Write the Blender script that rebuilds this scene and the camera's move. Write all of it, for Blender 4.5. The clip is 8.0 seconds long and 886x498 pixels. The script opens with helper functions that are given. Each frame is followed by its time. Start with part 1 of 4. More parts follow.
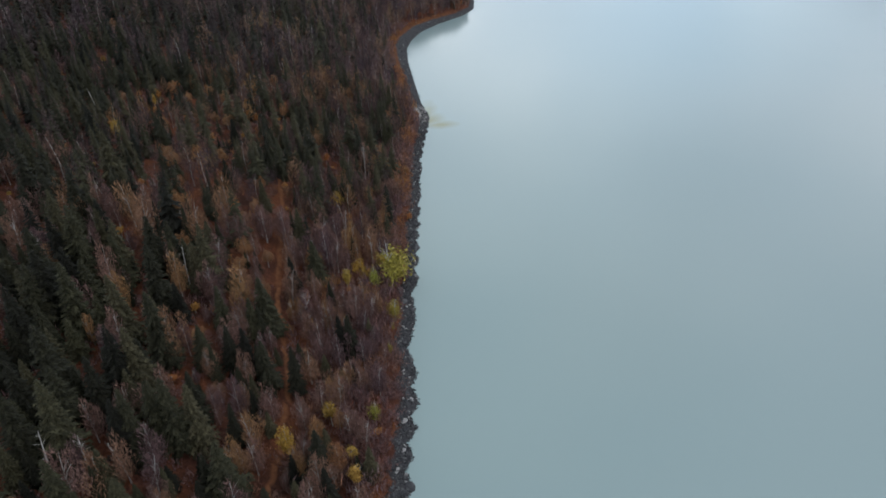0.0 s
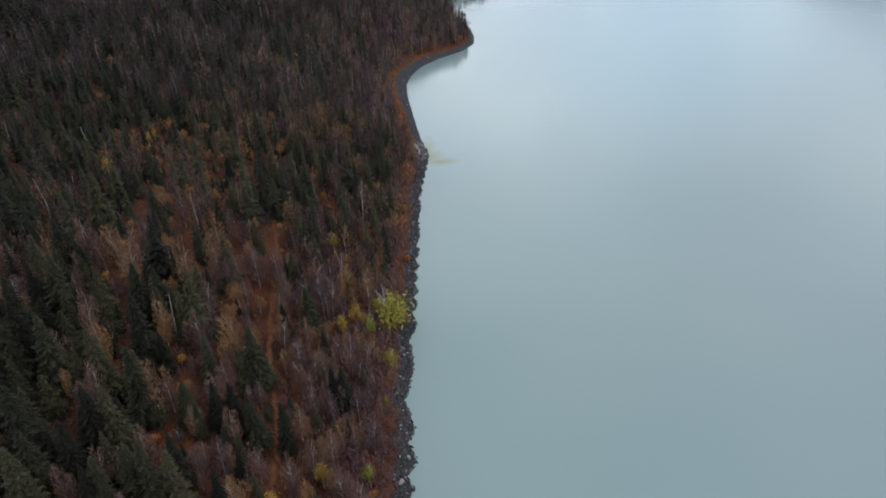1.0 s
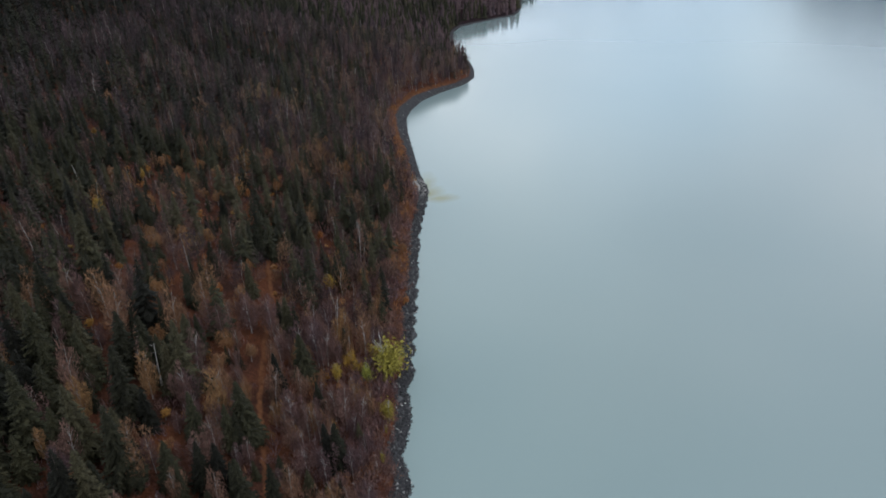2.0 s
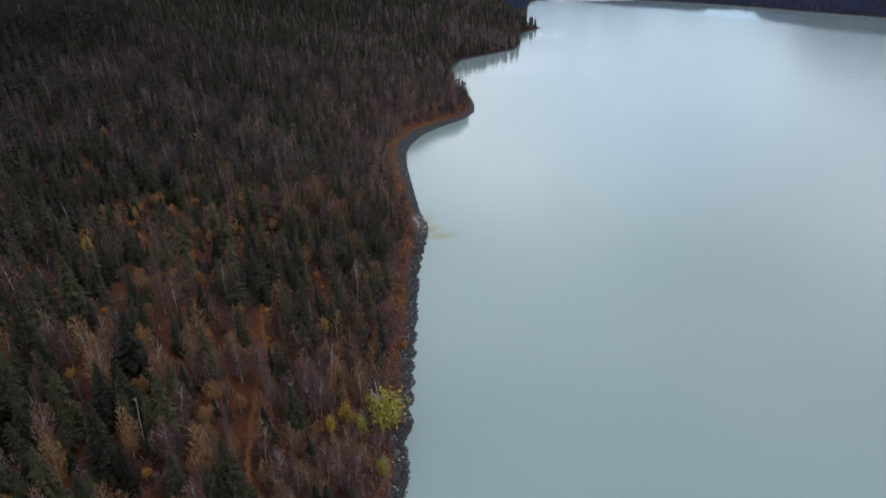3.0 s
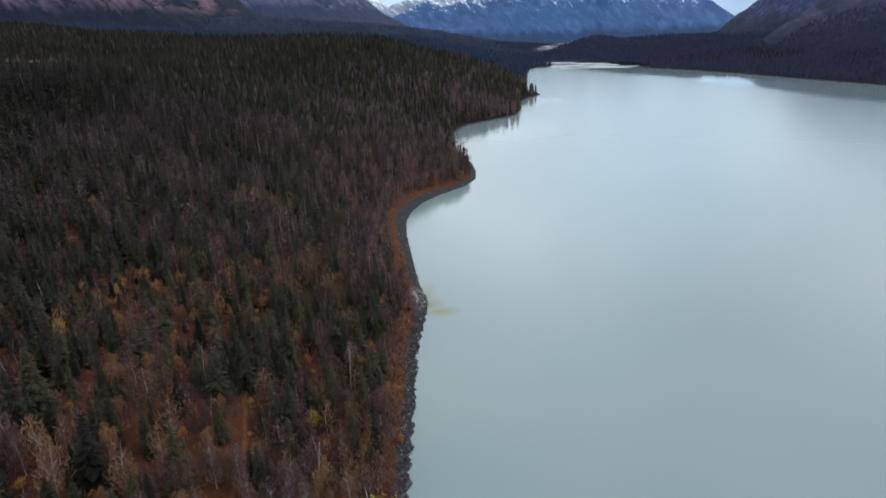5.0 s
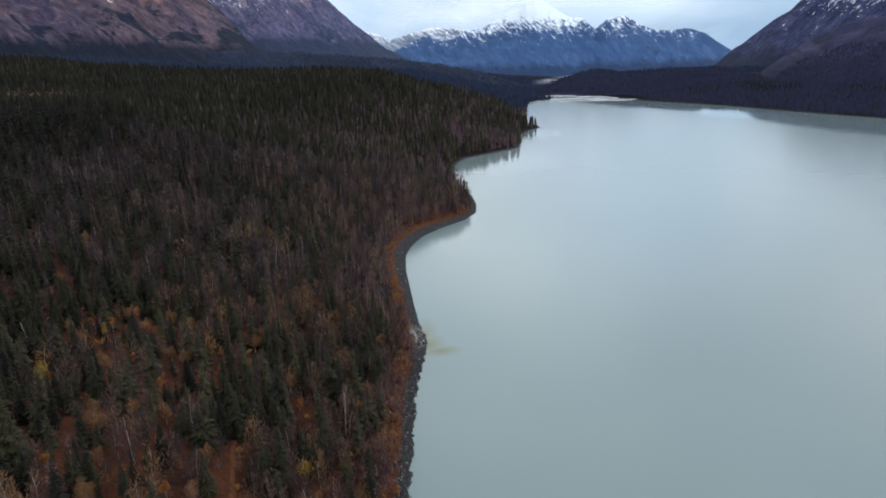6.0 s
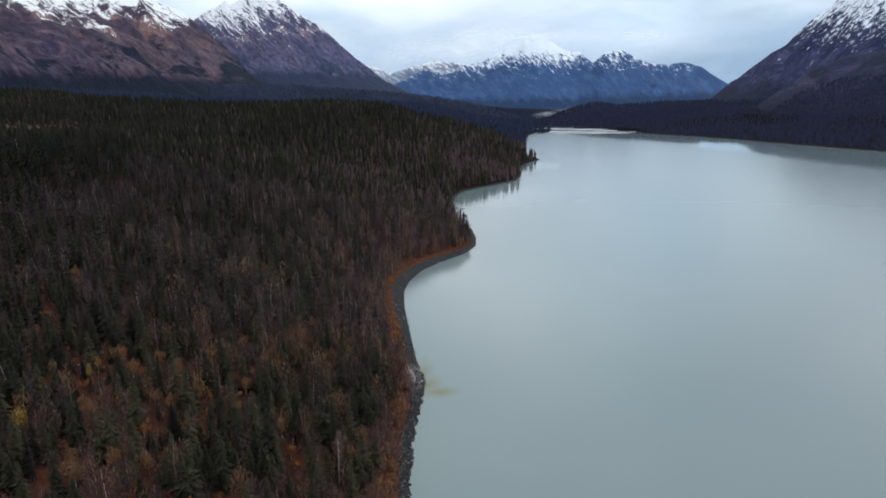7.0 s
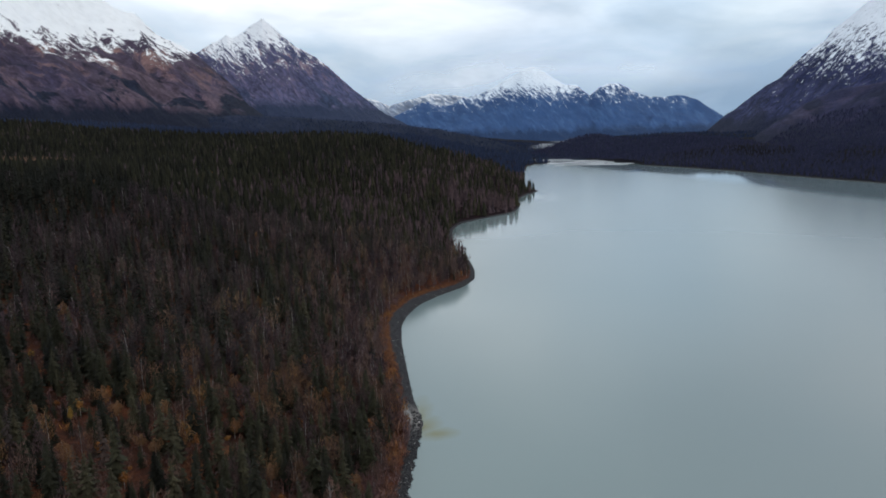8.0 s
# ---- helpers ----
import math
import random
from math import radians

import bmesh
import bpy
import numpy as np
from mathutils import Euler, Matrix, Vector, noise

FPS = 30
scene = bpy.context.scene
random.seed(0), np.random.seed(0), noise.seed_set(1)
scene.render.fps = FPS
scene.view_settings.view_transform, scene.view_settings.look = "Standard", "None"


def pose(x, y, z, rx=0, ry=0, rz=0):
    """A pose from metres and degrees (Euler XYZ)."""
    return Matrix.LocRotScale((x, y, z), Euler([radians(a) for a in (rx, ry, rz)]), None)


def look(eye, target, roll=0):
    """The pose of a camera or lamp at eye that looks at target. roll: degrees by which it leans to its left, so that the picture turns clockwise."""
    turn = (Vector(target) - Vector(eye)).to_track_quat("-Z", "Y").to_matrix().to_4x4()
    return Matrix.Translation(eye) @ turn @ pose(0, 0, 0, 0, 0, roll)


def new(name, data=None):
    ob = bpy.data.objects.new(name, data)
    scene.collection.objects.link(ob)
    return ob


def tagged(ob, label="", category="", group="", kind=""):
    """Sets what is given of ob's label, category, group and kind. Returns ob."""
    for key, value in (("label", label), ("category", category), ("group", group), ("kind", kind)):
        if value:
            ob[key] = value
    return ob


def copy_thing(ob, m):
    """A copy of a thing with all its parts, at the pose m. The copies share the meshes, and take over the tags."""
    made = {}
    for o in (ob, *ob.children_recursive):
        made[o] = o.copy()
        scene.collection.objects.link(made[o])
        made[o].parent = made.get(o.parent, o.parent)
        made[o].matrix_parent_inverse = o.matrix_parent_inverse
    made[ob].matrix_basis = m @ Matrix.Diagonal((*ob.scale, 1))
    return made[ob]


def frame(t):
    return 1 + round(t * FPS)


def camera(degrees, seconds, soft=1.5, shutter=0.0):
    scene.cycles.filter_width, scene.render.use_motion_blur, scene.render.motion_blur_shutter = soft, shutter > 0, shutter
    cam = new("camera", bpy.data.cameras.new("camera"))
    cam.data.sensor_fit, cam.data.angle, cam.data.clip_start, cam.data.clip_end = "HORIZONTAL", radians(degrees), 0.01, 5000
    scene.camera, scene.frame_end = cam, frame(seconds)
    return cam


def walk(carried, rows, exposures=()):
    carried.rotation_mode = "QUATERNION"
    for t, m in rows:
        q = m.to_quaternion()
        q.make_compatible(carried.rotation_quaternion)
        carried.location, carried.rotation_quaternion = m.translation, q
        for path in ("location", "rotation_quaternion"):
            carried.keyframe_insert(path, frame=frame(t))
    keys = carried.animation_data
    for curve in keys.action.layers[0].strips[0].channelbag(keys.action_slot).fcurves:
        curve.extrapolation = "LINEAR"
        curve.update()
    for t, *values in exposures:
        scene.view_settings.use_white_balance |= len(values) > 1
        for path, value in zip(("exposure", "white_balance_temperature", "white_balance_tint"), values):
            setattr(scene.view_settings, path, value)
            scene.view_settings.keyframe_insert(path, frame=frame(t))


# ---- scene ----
cam = camera(67.6, 8.0, soft=1.8)
PATH = [
    (0, (-0.815, -4.59, 68.667), (-0.823, -2.877, 67.635), -2.2),
    (0.5, (-0.716, -2.1, 68.734), (-0.723, -0.365, 67.74), -2.1),
    (1, (-0.617, 0.379, 68.803), (-0.622, 2.137, 67.848), -2.1),
    (1.5, (-0.518, 2.849, 68.876), (-0.522, 4.628, 67.96), -2.0),
    (3, (-0.221, 10.204, 69.11), (-0.222, 12.04, 68.318), -2.0),
    (3.5, (-0.122, 12.638, 69.194), (-0.123, 14.492, 68.444), -1.9),
    (4, (-0.022, 15.064, 69.281), (-0.023, 16.934, 68.574), -1.9),
    (4.5, (0.077, 17.482, 69.371), (0.077, 19.368, 68.706), -1.9),
    (6, (0.374, 24.69, 69.658), (0.377, 26.618, 69.125), -1.8),
    (6.5, (0.473, 27.079, 69.759), (0.478, 29.018, 69.271), -1.8),
    (7, (0.572, 29.461, 69.863), (0.579, 31.411, 69.421), -1.7),
    (7.5, (0.671, 31.837, 69.971), (0.681, 33.797, 69.573), -1.7),
    (8, (0.77, 34.206, 70.081), (0.784, 36.175, 69.729), -1.7),
]
walk(cam, [(t, look(eye, target, roll)) for t, eye, target, roll in PATH], exposures=((0.0, -0.06, 6450, 10), (3.0, -0.12, 6450, 10), (5.0, -0.08, 6500, 10), (6.5, -0.31, 6540, 10), (7.25, -0.45, 6560, 10), (8.0, -0.62, 6580, 10)))

# ---- daylight: low grey cloud with cool breaks, a weak wide sun ----
world = bpy.data.worlds.new("overcast_sky")
scene.world = world
world.use_nodes = True
wn, wl = world.node_tree.nodes, world.node_tree.links
wn.clear()
SUN_EL, SUN_AZ = radians(38), radians(115)


def wnode(kind, **kw):
    n = wn.new(kind)
    for k, v in kw.items():
        n.inputs[k].default_value = v
    return n


w_sky = wn.new("ShaderNodeTexSky")
w_sky.sky_type, w_sky.sun_disc = "NISHITA", False
w_sky.sun_elevation, w_sky.sun_rotation = SUN_EL, SUN_AZ
w_blue = wnode("ShaderNodeBackground", Strength=0.10)
wl.new(w_sky.outputs[0], w_blue.inputs["Color"])
w_co = wn.new("ShaderNodeTexCoord")
w_map = wn.new("ShaderNodeMapping")
w_map.inputs["Location"].default_value = (1.7, 0.4, 0.9)
w_map.inputs["Scale"].default_value = (1.0, 1.0, 3.2)
wl.new(w_co.outputs["Generated"], w_map.inputs["Vector"])
w_n1 = wnode("ShaderNodeTexNoise", Scale=2.3, Detail=7.0, Roughness=0.55, Distortion=0.35)
w_n2 = wnode("ShaderNodeTexNoise", Scale=3.4, Detail=7.0, Roughness=0.52, Distortion=0.4)
wl.new(w_map.outputs[0], w_n1.inputs["Vector"])
wl.new(w_map.outputs[0], w_n2.inputs["Vector"])
w_shade = wn.new("ShaderNodeValToRGB")
w_shade.color_ramp.elements[0].position, w_shade.color_ramp.elements[0].color = 0.32, (0.55, 0.68, 0.83, 1)
w_shade.color_ramp.elements[1].position, w_shade.color_ramp.elements[1].color = 0.65, (0.97, 1.03, 1.10, 1)
wl.new(w_n2.outputs["Fac"], w_shade.inputs["Fac"])
w_cloud = wnode("ShaderNodeBackground", Strength=1.0)
w_sep, w_high = wn.new("ShaderNodeSeparateXYZ"), wn.new("ShaderNodeMapRange")
for k, v in zip(("From Min", "From Max", "To Min", "To Max"), (0.04, 0.20, 0.97, 1.70)):
    w_high.inputs[k].default_value = v
wl.new(w_co.outputs["Generated"], w_sep.inputs[0])
wl.new(w_sep.outputs[2], w_high.inputs["Value"])
# brightens the sky round a point above the view, to lift the lake's reflection
w_dot, w_pow, w_boost, w_all = wn.new("ShaderNodeVectorMath"), wn.new("ShaderNodeMath"), wn.new("ShaderNodeMath"), wn.new("ShaderNodeMath")
w_dot.operation, w_pow.operation, w_boost.operation, w_all.operation = "DOT_PRODUCT", "POWER", "MULTIPLY_ADD", "MULTIPLY"
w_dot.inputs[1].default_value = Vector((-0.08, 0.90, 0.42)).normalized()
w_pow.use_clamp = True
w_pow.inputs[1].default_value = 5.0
w_boost.inputs[1].default_value, w_boost.inputs[2].default_value = 0.26, 0.92
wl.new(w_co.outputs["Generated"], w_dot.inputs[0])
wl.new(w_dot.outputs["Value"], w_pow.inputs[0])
wl.new(w_pow.outputs[0], w_boost.inputs[0])
wl.new(w_boost.outputs[0], w_all.inputs[0])
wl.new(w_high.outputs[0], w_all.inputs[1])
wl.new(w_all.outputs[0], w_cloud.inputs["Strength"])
w_low = wn.new("ShaderNodeMapRange")
for k, v in zip(("From Min", "From Max", "To Min", "To Max"), (0.0, 0.20, 1.0, 0.0)):
    w_low.inputs[k].default_value = v
w_tint = wn.new("ShaderNodeMix")
w_tint.data_type, w_tint.blend_type = "RGBA", "MULTIPLY"
w_tint.inputs[7].default_value = (0.80, 0.95, 1.10, 1)
wl.new(w_sep.outputs[2], w_low.inputs["Value"])
wl.new(w_low.outputs[0], w_tint.inputs[0])
wl.new(w_shade.outputs[0], w_tint.inputs[6])
w_cover = wn.new("ShaderNodeMapRange")
for k, v in zip(("From Min", "From Max", "To Min", "To Max"), (0.28, 0.55, 0.55, 1.0)):
    w_cover.inputs[k].default_value = v
wl.new(w_n1.outputs["Fac"], w_cover.inputs["Value"])


def sky_spot(az, el, wide):
    """A soft round region of the sky, one in its middle and a half `wide` degrees off."""
    d, p = wn.new("ShaderNodeVectorMath"), wn.new("ShaderNodeMath")
    d.operation, p.operation, p.use_clamp = "DOT_PRODUCT", "POWER", True
    a, e = radians(az), radians(el)
    d.inputs[1].default_value = (math.sin(a) * math.cos(e), math.cos(a) * math.cos(e), math.sin(e))
    p.inputs[1].default_value = math.log(0.5) / math.log(math.cos(radians(wide)))
    wl.new(w_co.outputs["Generated"], d.inputs[0])
    wl.new(d.outputs["Value"], p.inputs[0])
    return p.outputs[0]


# thin blue gaps and bright lavender banks in the cloud over the valley
w_tone = w_tint.outputs[2]
# those over 12 degrees lie out of view and tint the lake's reflection
for az, el, wide, tone in ((19, 13, 8, (0.90, 1.0, 1.07, 1)), (7, 17.5, 5.5, (1.34, 1.27, 1.20, 1)), (36, 32, 14, (1.08, 0.99, 0.99, 1)),
                           (-8, 7, 9, (1.09, 1.06, 1.03, 1)), (8, 6, 6, (0.88, 0.90, 0.94, 1)), (26, 9.4, 3.5, (1.25, 1.20, 1.12, 1)), (0, 52, 20, (0.90, 1.00, 0.89, 1))):
    w_part = wn.new("ShaderNodeMix")
    w_part.data_type, w_part.blend_type = "RGBA", "MULTIPLY"
    w_part.inputs[7].default_value = tone
    wl.new(sky_spot(az, el, wide), w_part.inputs[0])
    wl.new(w_tone, w_part.inputs[6])
    w_tone = w_part.outputs[2]
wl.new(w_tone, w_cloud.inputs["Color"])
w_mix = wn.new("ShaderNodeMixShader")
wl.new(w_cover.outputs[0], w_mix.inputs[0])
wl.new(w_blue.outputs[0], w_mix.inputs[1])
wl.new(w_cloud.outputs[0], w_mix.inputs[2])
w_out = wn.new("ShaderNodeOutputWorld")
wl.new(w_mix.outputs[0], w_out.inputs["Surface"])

sun = bpy.data.lights.new("sun", "SUN")
sun.energy, sun.angle, sun.color = 0.6, radians(25), (1.0, 0.95, 0.88)
sun_ob = new("sun", sun)
sun_ob.matrix_world = look((0, 0, 400), Vector((0, 0, 400)) - 100 * Vector(
    (math.sin(SUN_AZ) * math.cos(SUN_EL), math.cos(SUN_AZ) * math.cos(SUN_EL), math.sin(SUN_EL))))


# ---- materials ----
class Mat:
    """A node material with short ways to wire it."""

    def __init__(self, name, rough=0.9, spec=0.3):
        self.m = bpy.data.materials.new(name)
        self.m.use_nodes = True
        self.n, self.l = self.m.node_tree.nodes, self.m.node_tree.links
        self.b = self.n["Principled BSDF"]
        self.b.inputs["Roughness"].default_value = rough
        self.b.inputs["Specular IOR Level"].default_value = spec

    def put(self, socket, value):
        if isinstance(value, bpy.types.NodeSocket):
            self.l.new(value, socket)
        elif isinstance(value, tuple) and len(value) == 3 and len(socket.default_value) == 4:
            socket.default_value = (*value, 1)
        else:
            socket.default_value = value

    def place(self, scale=(1, 1, 1), kind="Object", turn=(0, 0, 0)):
        co, mp = self.n.new("ShaderNodeTexCoord"), self.n.new("ShaderNodeMapping")
        mp.inputs["Rotation"].default_value = [radians(a) for a in turn]
        mp.inputs["Scale"].default_value = scale
        self.l.new(co.outputs[kind], mp.inputs["Vector"])
        return mp.outputs[0]

    def where(self, axis):
        g, s = self.n.new("ShaderNodeNewGeometry"), self.n.new("ShaderNodeSeparateXYZ")
        self.l.new(g.outputs["Position"], s.inputs[0])
        return s.outputs[axis]

    def up(self):
        g, s = self.n.new("ShaderNodeNewGeometry"), self.n.new("ShaderNodeSeparateXYZ")
        self.l.new(g.outputs["Normal"], s.inputs[0])
        return s.outputs[2]

    def strata(self, along, over, dip):
        """Coordinates of a mountain side: along its beds, which fall to the right by `dip` degrees, and over them."""
        c, a, q = self.n.new("ShaderNodeCombineXYZ"), self.attr("across"), self.attr("rise")
        cs, sn = math.cos(radians(dip)), math.sin(radians(dip))
        u = self.math("SUBTRACT", self.math("MULTIPLY", a, cs * along), self.math("MULTIPLY", q, sn * along))
        v = self.math("ADD", self.math("MULTIPLY", a, sn * over), self.math("MULTIPLY", q, cs * over))
        self.l.new(u, c.inputs[0])
        self.l.new(v, c.inputs[1])
        return c.outputs[0]

    def noise(self, at, scale, detail=4.0, rough=0.55, twist=0.0):
        t = self.n.new("ShaderNodeTexNoise")
        self.l.new(at, t.inputs["Vector"])
        for k, v in (("Scale", scale), ("Detail", detail), ("Roughness", rough), ("Distortion", twist)):
            t.inputs[k].default_value = v
        return t.outputs["Fac"]

    def ramp(self, fac, *stops):
        r = self.n.new("ShaderNodeValToRGB")
        e = r.color_ramp.elements
        while len(e) < len(stops):
            e.new(0.5)
        for el, (p, c) in zip(e, stops):
            el.position, el.color = p, (*c, 1)
        self.l.new(fac, r.inputs["Fac"])
        return r.outputs["Color"]

    def span(self, v, a, b, lo=0.0, hi=1.0):
        if a > b:
            a, b, lo, hi = b, a, hi, lo
        r = self.n.new("ShaderNodeMapRange")
        self.put(r.inputs["Value"], v)
        for k, x in (("From Min", a), ("From Max", b), ("To Min", lo), ("To Max", hi)):
            self.put(r.inputs[k], x)
        return r.outputs[0]

    def mix(self, fac, a, b, how="MIX"):
        x = self.n.new("ShaderNodeMix")
        x.data_type, x.blend_type = "RGBA", how
        self.put(x.inputs[0], fac)
        self.put(x.inputs[6], a)
        self.put(x.inputs[7], b)
        return x.outputs[2]

    def math(self, op, a, b=0.0):
        x = self.n.new("ShaderNodeMath")
        x.operation = op
        self.put(x.inputs[0], a)
        self.put(x.inputs[1], b)
        return x.outputs[0]

    def attr(self, name):
        a = self.n.new("ShaderNodeAttribute")
        a.attribute_name = name
        return a.outputs["Fac"]

    def each(self):
        return self.n.new("ShaderNodeObjectInfo").outputs["Random"]

    def island(self):
        return self.n.new("ShaderNodeNewGeometry").outputs["Random Per Island"]

    def colour(self, c):
        self.put(self.b.inputs["Base Color"], c)
        return self

    def bump(self, height, strength=0.4, depth=0.05):
        b = self.n.new("ShaderNodeBump")
        b.inputs["Strength"].default_value, b.inputs["Distance"].default_value = strength, depth
        self.l.new(height, b.inputs["Height"])
        self.l.new(b.outputs[0], self.b.inputs["Normal"])
        return self


def leafy(name, stops, joined, jitter=0.4, rough=0.85, mottle=0.55):
    """Foliage or twigs: one tint a plant (by object, or by the 'tint' of a joined sheet), varied blade by blade."""
    m = Mat(name, rough, 0.2)
    base = m.ramp(m.attr("tint") if joined else m.each(), *stops)
    blade = m.span(m.island(), 0, 1, 1 - jitter, 1 + jitter)
    blade = m.math("MULTIPLY", blade, m.span(m.noise(m.place(kind="Object"), 2.2, 3, 0.6), 0.25, 0.75, 1 - mottle, 1 + mottle * 1.1))
    tone = m.n.new("ShaderNodeVectorMath")
    tone.operation = "SCALE"
    m.l.new(base, tone.inputs[0])
    m.l.new(blade, tone.inputs["Scale"])
    m.colour(tone.outputs[0])
    return m.m


SPRUCE = ((0.0, (0.0090, 0.0086, 0.0054)), (0.35, (0.0210, 0.0200, 0.0108)), (0.7, (0.037, 0.0350, 0.0175)), (1.0, (0.058, 0.049, 0.026)))
BARE = ((0.0, (0.090, 0.054, 0.058)), (0.3, (0.134, 0.075, 0.068)), (0.6, (0.162, 0.091, 0.073)), (0.85, (0.200, 0.108, 0.061)), (1.0, (0.250, 0.138, 0.060)))
GOLD = ((0.0, (0.25, 0.090, 0.030)), (0.4, (0.275, 0.118, 0.032)), (0.75, (0.285, 0.148, 0.034)), (1.0, (0.27, 0.165, 0.036)))
TAN = ((0.0, (0.21, 0.096, 0.050)), (0.5, (0.24, 0.122, 0.054)), (1.0, (0.21, 0.120, 0.074)))
SHRUB = ((0.0, (0.145, 0.060, 0.046)), (0.35, (0.138, 0.087, 0.090)), (0.62, (0.175, 0.092, 0.068)), (0.85, (0.245, 0.105, 0.042)), (1.0, (0.30, 0.138, 0.040)))
BARE_DEEP = ((0.0, (0.037, 0.026, 0.031)), (0.3, (0.082, 0.053, 0.057)), (0.6, (0.114, 0.072, 0.068)), (0.82, (0.146, 0.090, 0.066)), (1.0, (0.172, 0.104, 0.062)))
BARE_MID = ((0.0, (0.042, 0.028, 0.031)), (0.3, (0.078, 0.047, 0.046)), (0.6, (0.110, 0.063, 0.050)), (0.82, (0.165, 0.089, 0.048)), (1.0, (0.22, 0.118, 0.046)))
DEAD = ((0.0, (0.018, 0.0137, 0.0135)), (0.4, (0.033, 0.0235, 0.0225)), (0.75, (0.048, 0.032, 0.028)), (1.0, (0.066, 0.042, 0.030)))
# far needles and twigs are blued, with aerial haze painted into their colour
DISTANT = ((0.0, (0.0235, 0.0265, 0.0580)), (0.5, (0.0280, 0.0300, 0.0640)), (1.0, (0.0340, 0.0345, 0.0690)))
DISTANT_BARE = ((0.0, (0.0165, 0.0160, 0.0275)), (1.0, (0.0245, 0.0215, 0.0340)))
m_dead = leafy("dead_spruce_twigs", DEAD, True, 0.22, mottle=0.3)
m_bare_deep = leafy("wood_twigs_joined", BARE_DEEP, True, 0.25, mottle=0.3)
m_distant, m_distant_bare = leafy("hazed_needles", DISTANT, True, 0.2, mottle=0.2), leafy("hazed_twigs", DISTANT_BARE, True, 0.2, mottle=0.2)
# a still bluer set of needles for the haze painted over the valley
HAZE_BLUE = ((0.0, (0.0185, 0.0290, 0.0640)), (0.5, (0.0215, 0.0325, 0.0690)), (1.0, (0.0255, 0.0365, 0.0740)))
m_valley = leafy("hazed_valley_needles", HAZE_BLUE, True, 0.2, mottle=0.2)
m_tan = leafy("ochre_twigs", TAN, False)
m_spruce, m_spruce_far = leafy("spruce_needles", tuple((p, tuple(0.82 * v for v in c)) for p, c in SPRUCE), False), leafy("spruce_needles_joined", tuple((p, tuple(0.75 * v for v in c)) for p, c in SPRUCE), True, 0.25, mottle=0.3)
m_bare, m_bare_far = leafy("bare_twigs", BARE, False), leafy("bare_twigs_joined", BARE_MID, True)
m_gold, m_gold_far = leafy("autumn_leaves", GOLD, False), leafy("autumn_leaves_joined", GOLD, True)
LIME = ((0.0, (0.25, 0.185, 0.034)), (1.0, (0.20, 0.21, 0.040)))
m_lime = leafy("yellow_green_leaves", LIME, False)
YELLOW = ((0.0, (0.30, 0.165, 0.032)), (1.0, (0.28, 0.190, 0.036)))
m_yellow = leafy("deep_yellow_leaves", YELLOW, False)
m_shrub = leafy("undergrowth_twigs", SHRUB, True)

b = Mat("birch_bark", 0.8)
at = b.place((3, 3, 1))
b.colour(b.ramp(b.noise(at, 6, 5), (0.35, (0.10, 0.085, 0.08)), (0.50, (0.33, 0.305, 0.285)), (0.75, (0.50, 0.47, 0.44))))
m_birch_bark = b.m
b = Mat("spruce_bark", 0.95)
b.colour(b.ramp(b.noise(b.place((4, 4, 1)), 5, 5), (0.3, (0.035, 0.026, 0.022)), (0.7, (0.11, 0.085, 0.07))))
m_spruce_bark = b.m

b = Mat("lake_stone", 0.75)
at = b.place()
b.colour(b.mix(0.5, b.ramp(b.each(), (0.0, (0.018, 0.018, 0.021)), (0.7, (0.043, 0.041, 0.044)), (0.95, (0.085, 0.08, 0.08)), (1.0, (0.55, 0.52, 0.49))),
               b.ramp(b.noise(at, 3.5, 6, 0.6), (0.3, (0.018, 0.018, 0.021)), (0.7, (0.10, 0.096, 0.098)))))
b.bump(b.noise(at, 9, 6), 0.5, 0.04)
m_stone = b.m
b = Mat("pale_stone", 0.8)
b.colour(b.ramp(b.noise(b.place(), 3, 6), (0.3, (0.15, 0.14, 0.135)), (0.7, (0.30, 0.28, 0.27))))
m_pale = b.m
b = Mat("lake_rubble", 0.8)
b.colour(b.ramp(b.island(), (0.0, (0.014, 0.014, 0.016)), (0.6, (0.038, 0.036, 0.038)), (0.95, (0.085, 0.082, 0.083)), (1.0, (0.38, 0.36, 0.34))))
m_rubble = b.m

# forest floor, trail, grass and gravel: bands follow the distance from the water
b = Mat("valley_floor", 0.95, 0.05)
at = b.place(kind="Object")
edge = b.math("ADD", b.attr("shore"), b.span(b.noise(at, 0.22, 5), 0, 1, -0.9, 0.9))
floor_c = b.ramp(b.noise(at, 0.16, 8, 0.65, 0.4), (0.30, (0.020, 0.013, 0.012)), (0.48, (0.072, 0.028, 0.018)), (0.62, (0.105, 0.038, 0.019)), (0.78, (0.145, 0.060, 0.024)))
fine = b.ramp(b.noise(at, 2.6, 6, 0.7), (0.3, (0.45, 0.45, 0.45)), (0.7, (1.5, 1.5, 1.5)))
floor_c = b.mix(1.0, floor_c, fine, "MULTIPLY")
trail_c = b.ramp(b.noise(at, 1.1, 7, 0.7), (0.3, (0.100, 0.041, 0.021)), (0.7, (0.190, 0.080, 0.038)))
floor_c = b.mix(b.span(b.math("ADD", b.attr("trail"), b.span(b.noise(at, 0.7, 4), 0, 1, -0.35, 0.35)), 0.35, 0.7), floor_c, trail_c)
grass_c = b.ramp(b.noise(at, 0.5, 6, 0.65), (0.3, (0.050, 0.022, 0.016)), (0.5, (0.098, 0.039, 0.019)), (0.7, (0.165, 0.077, 0.027)))
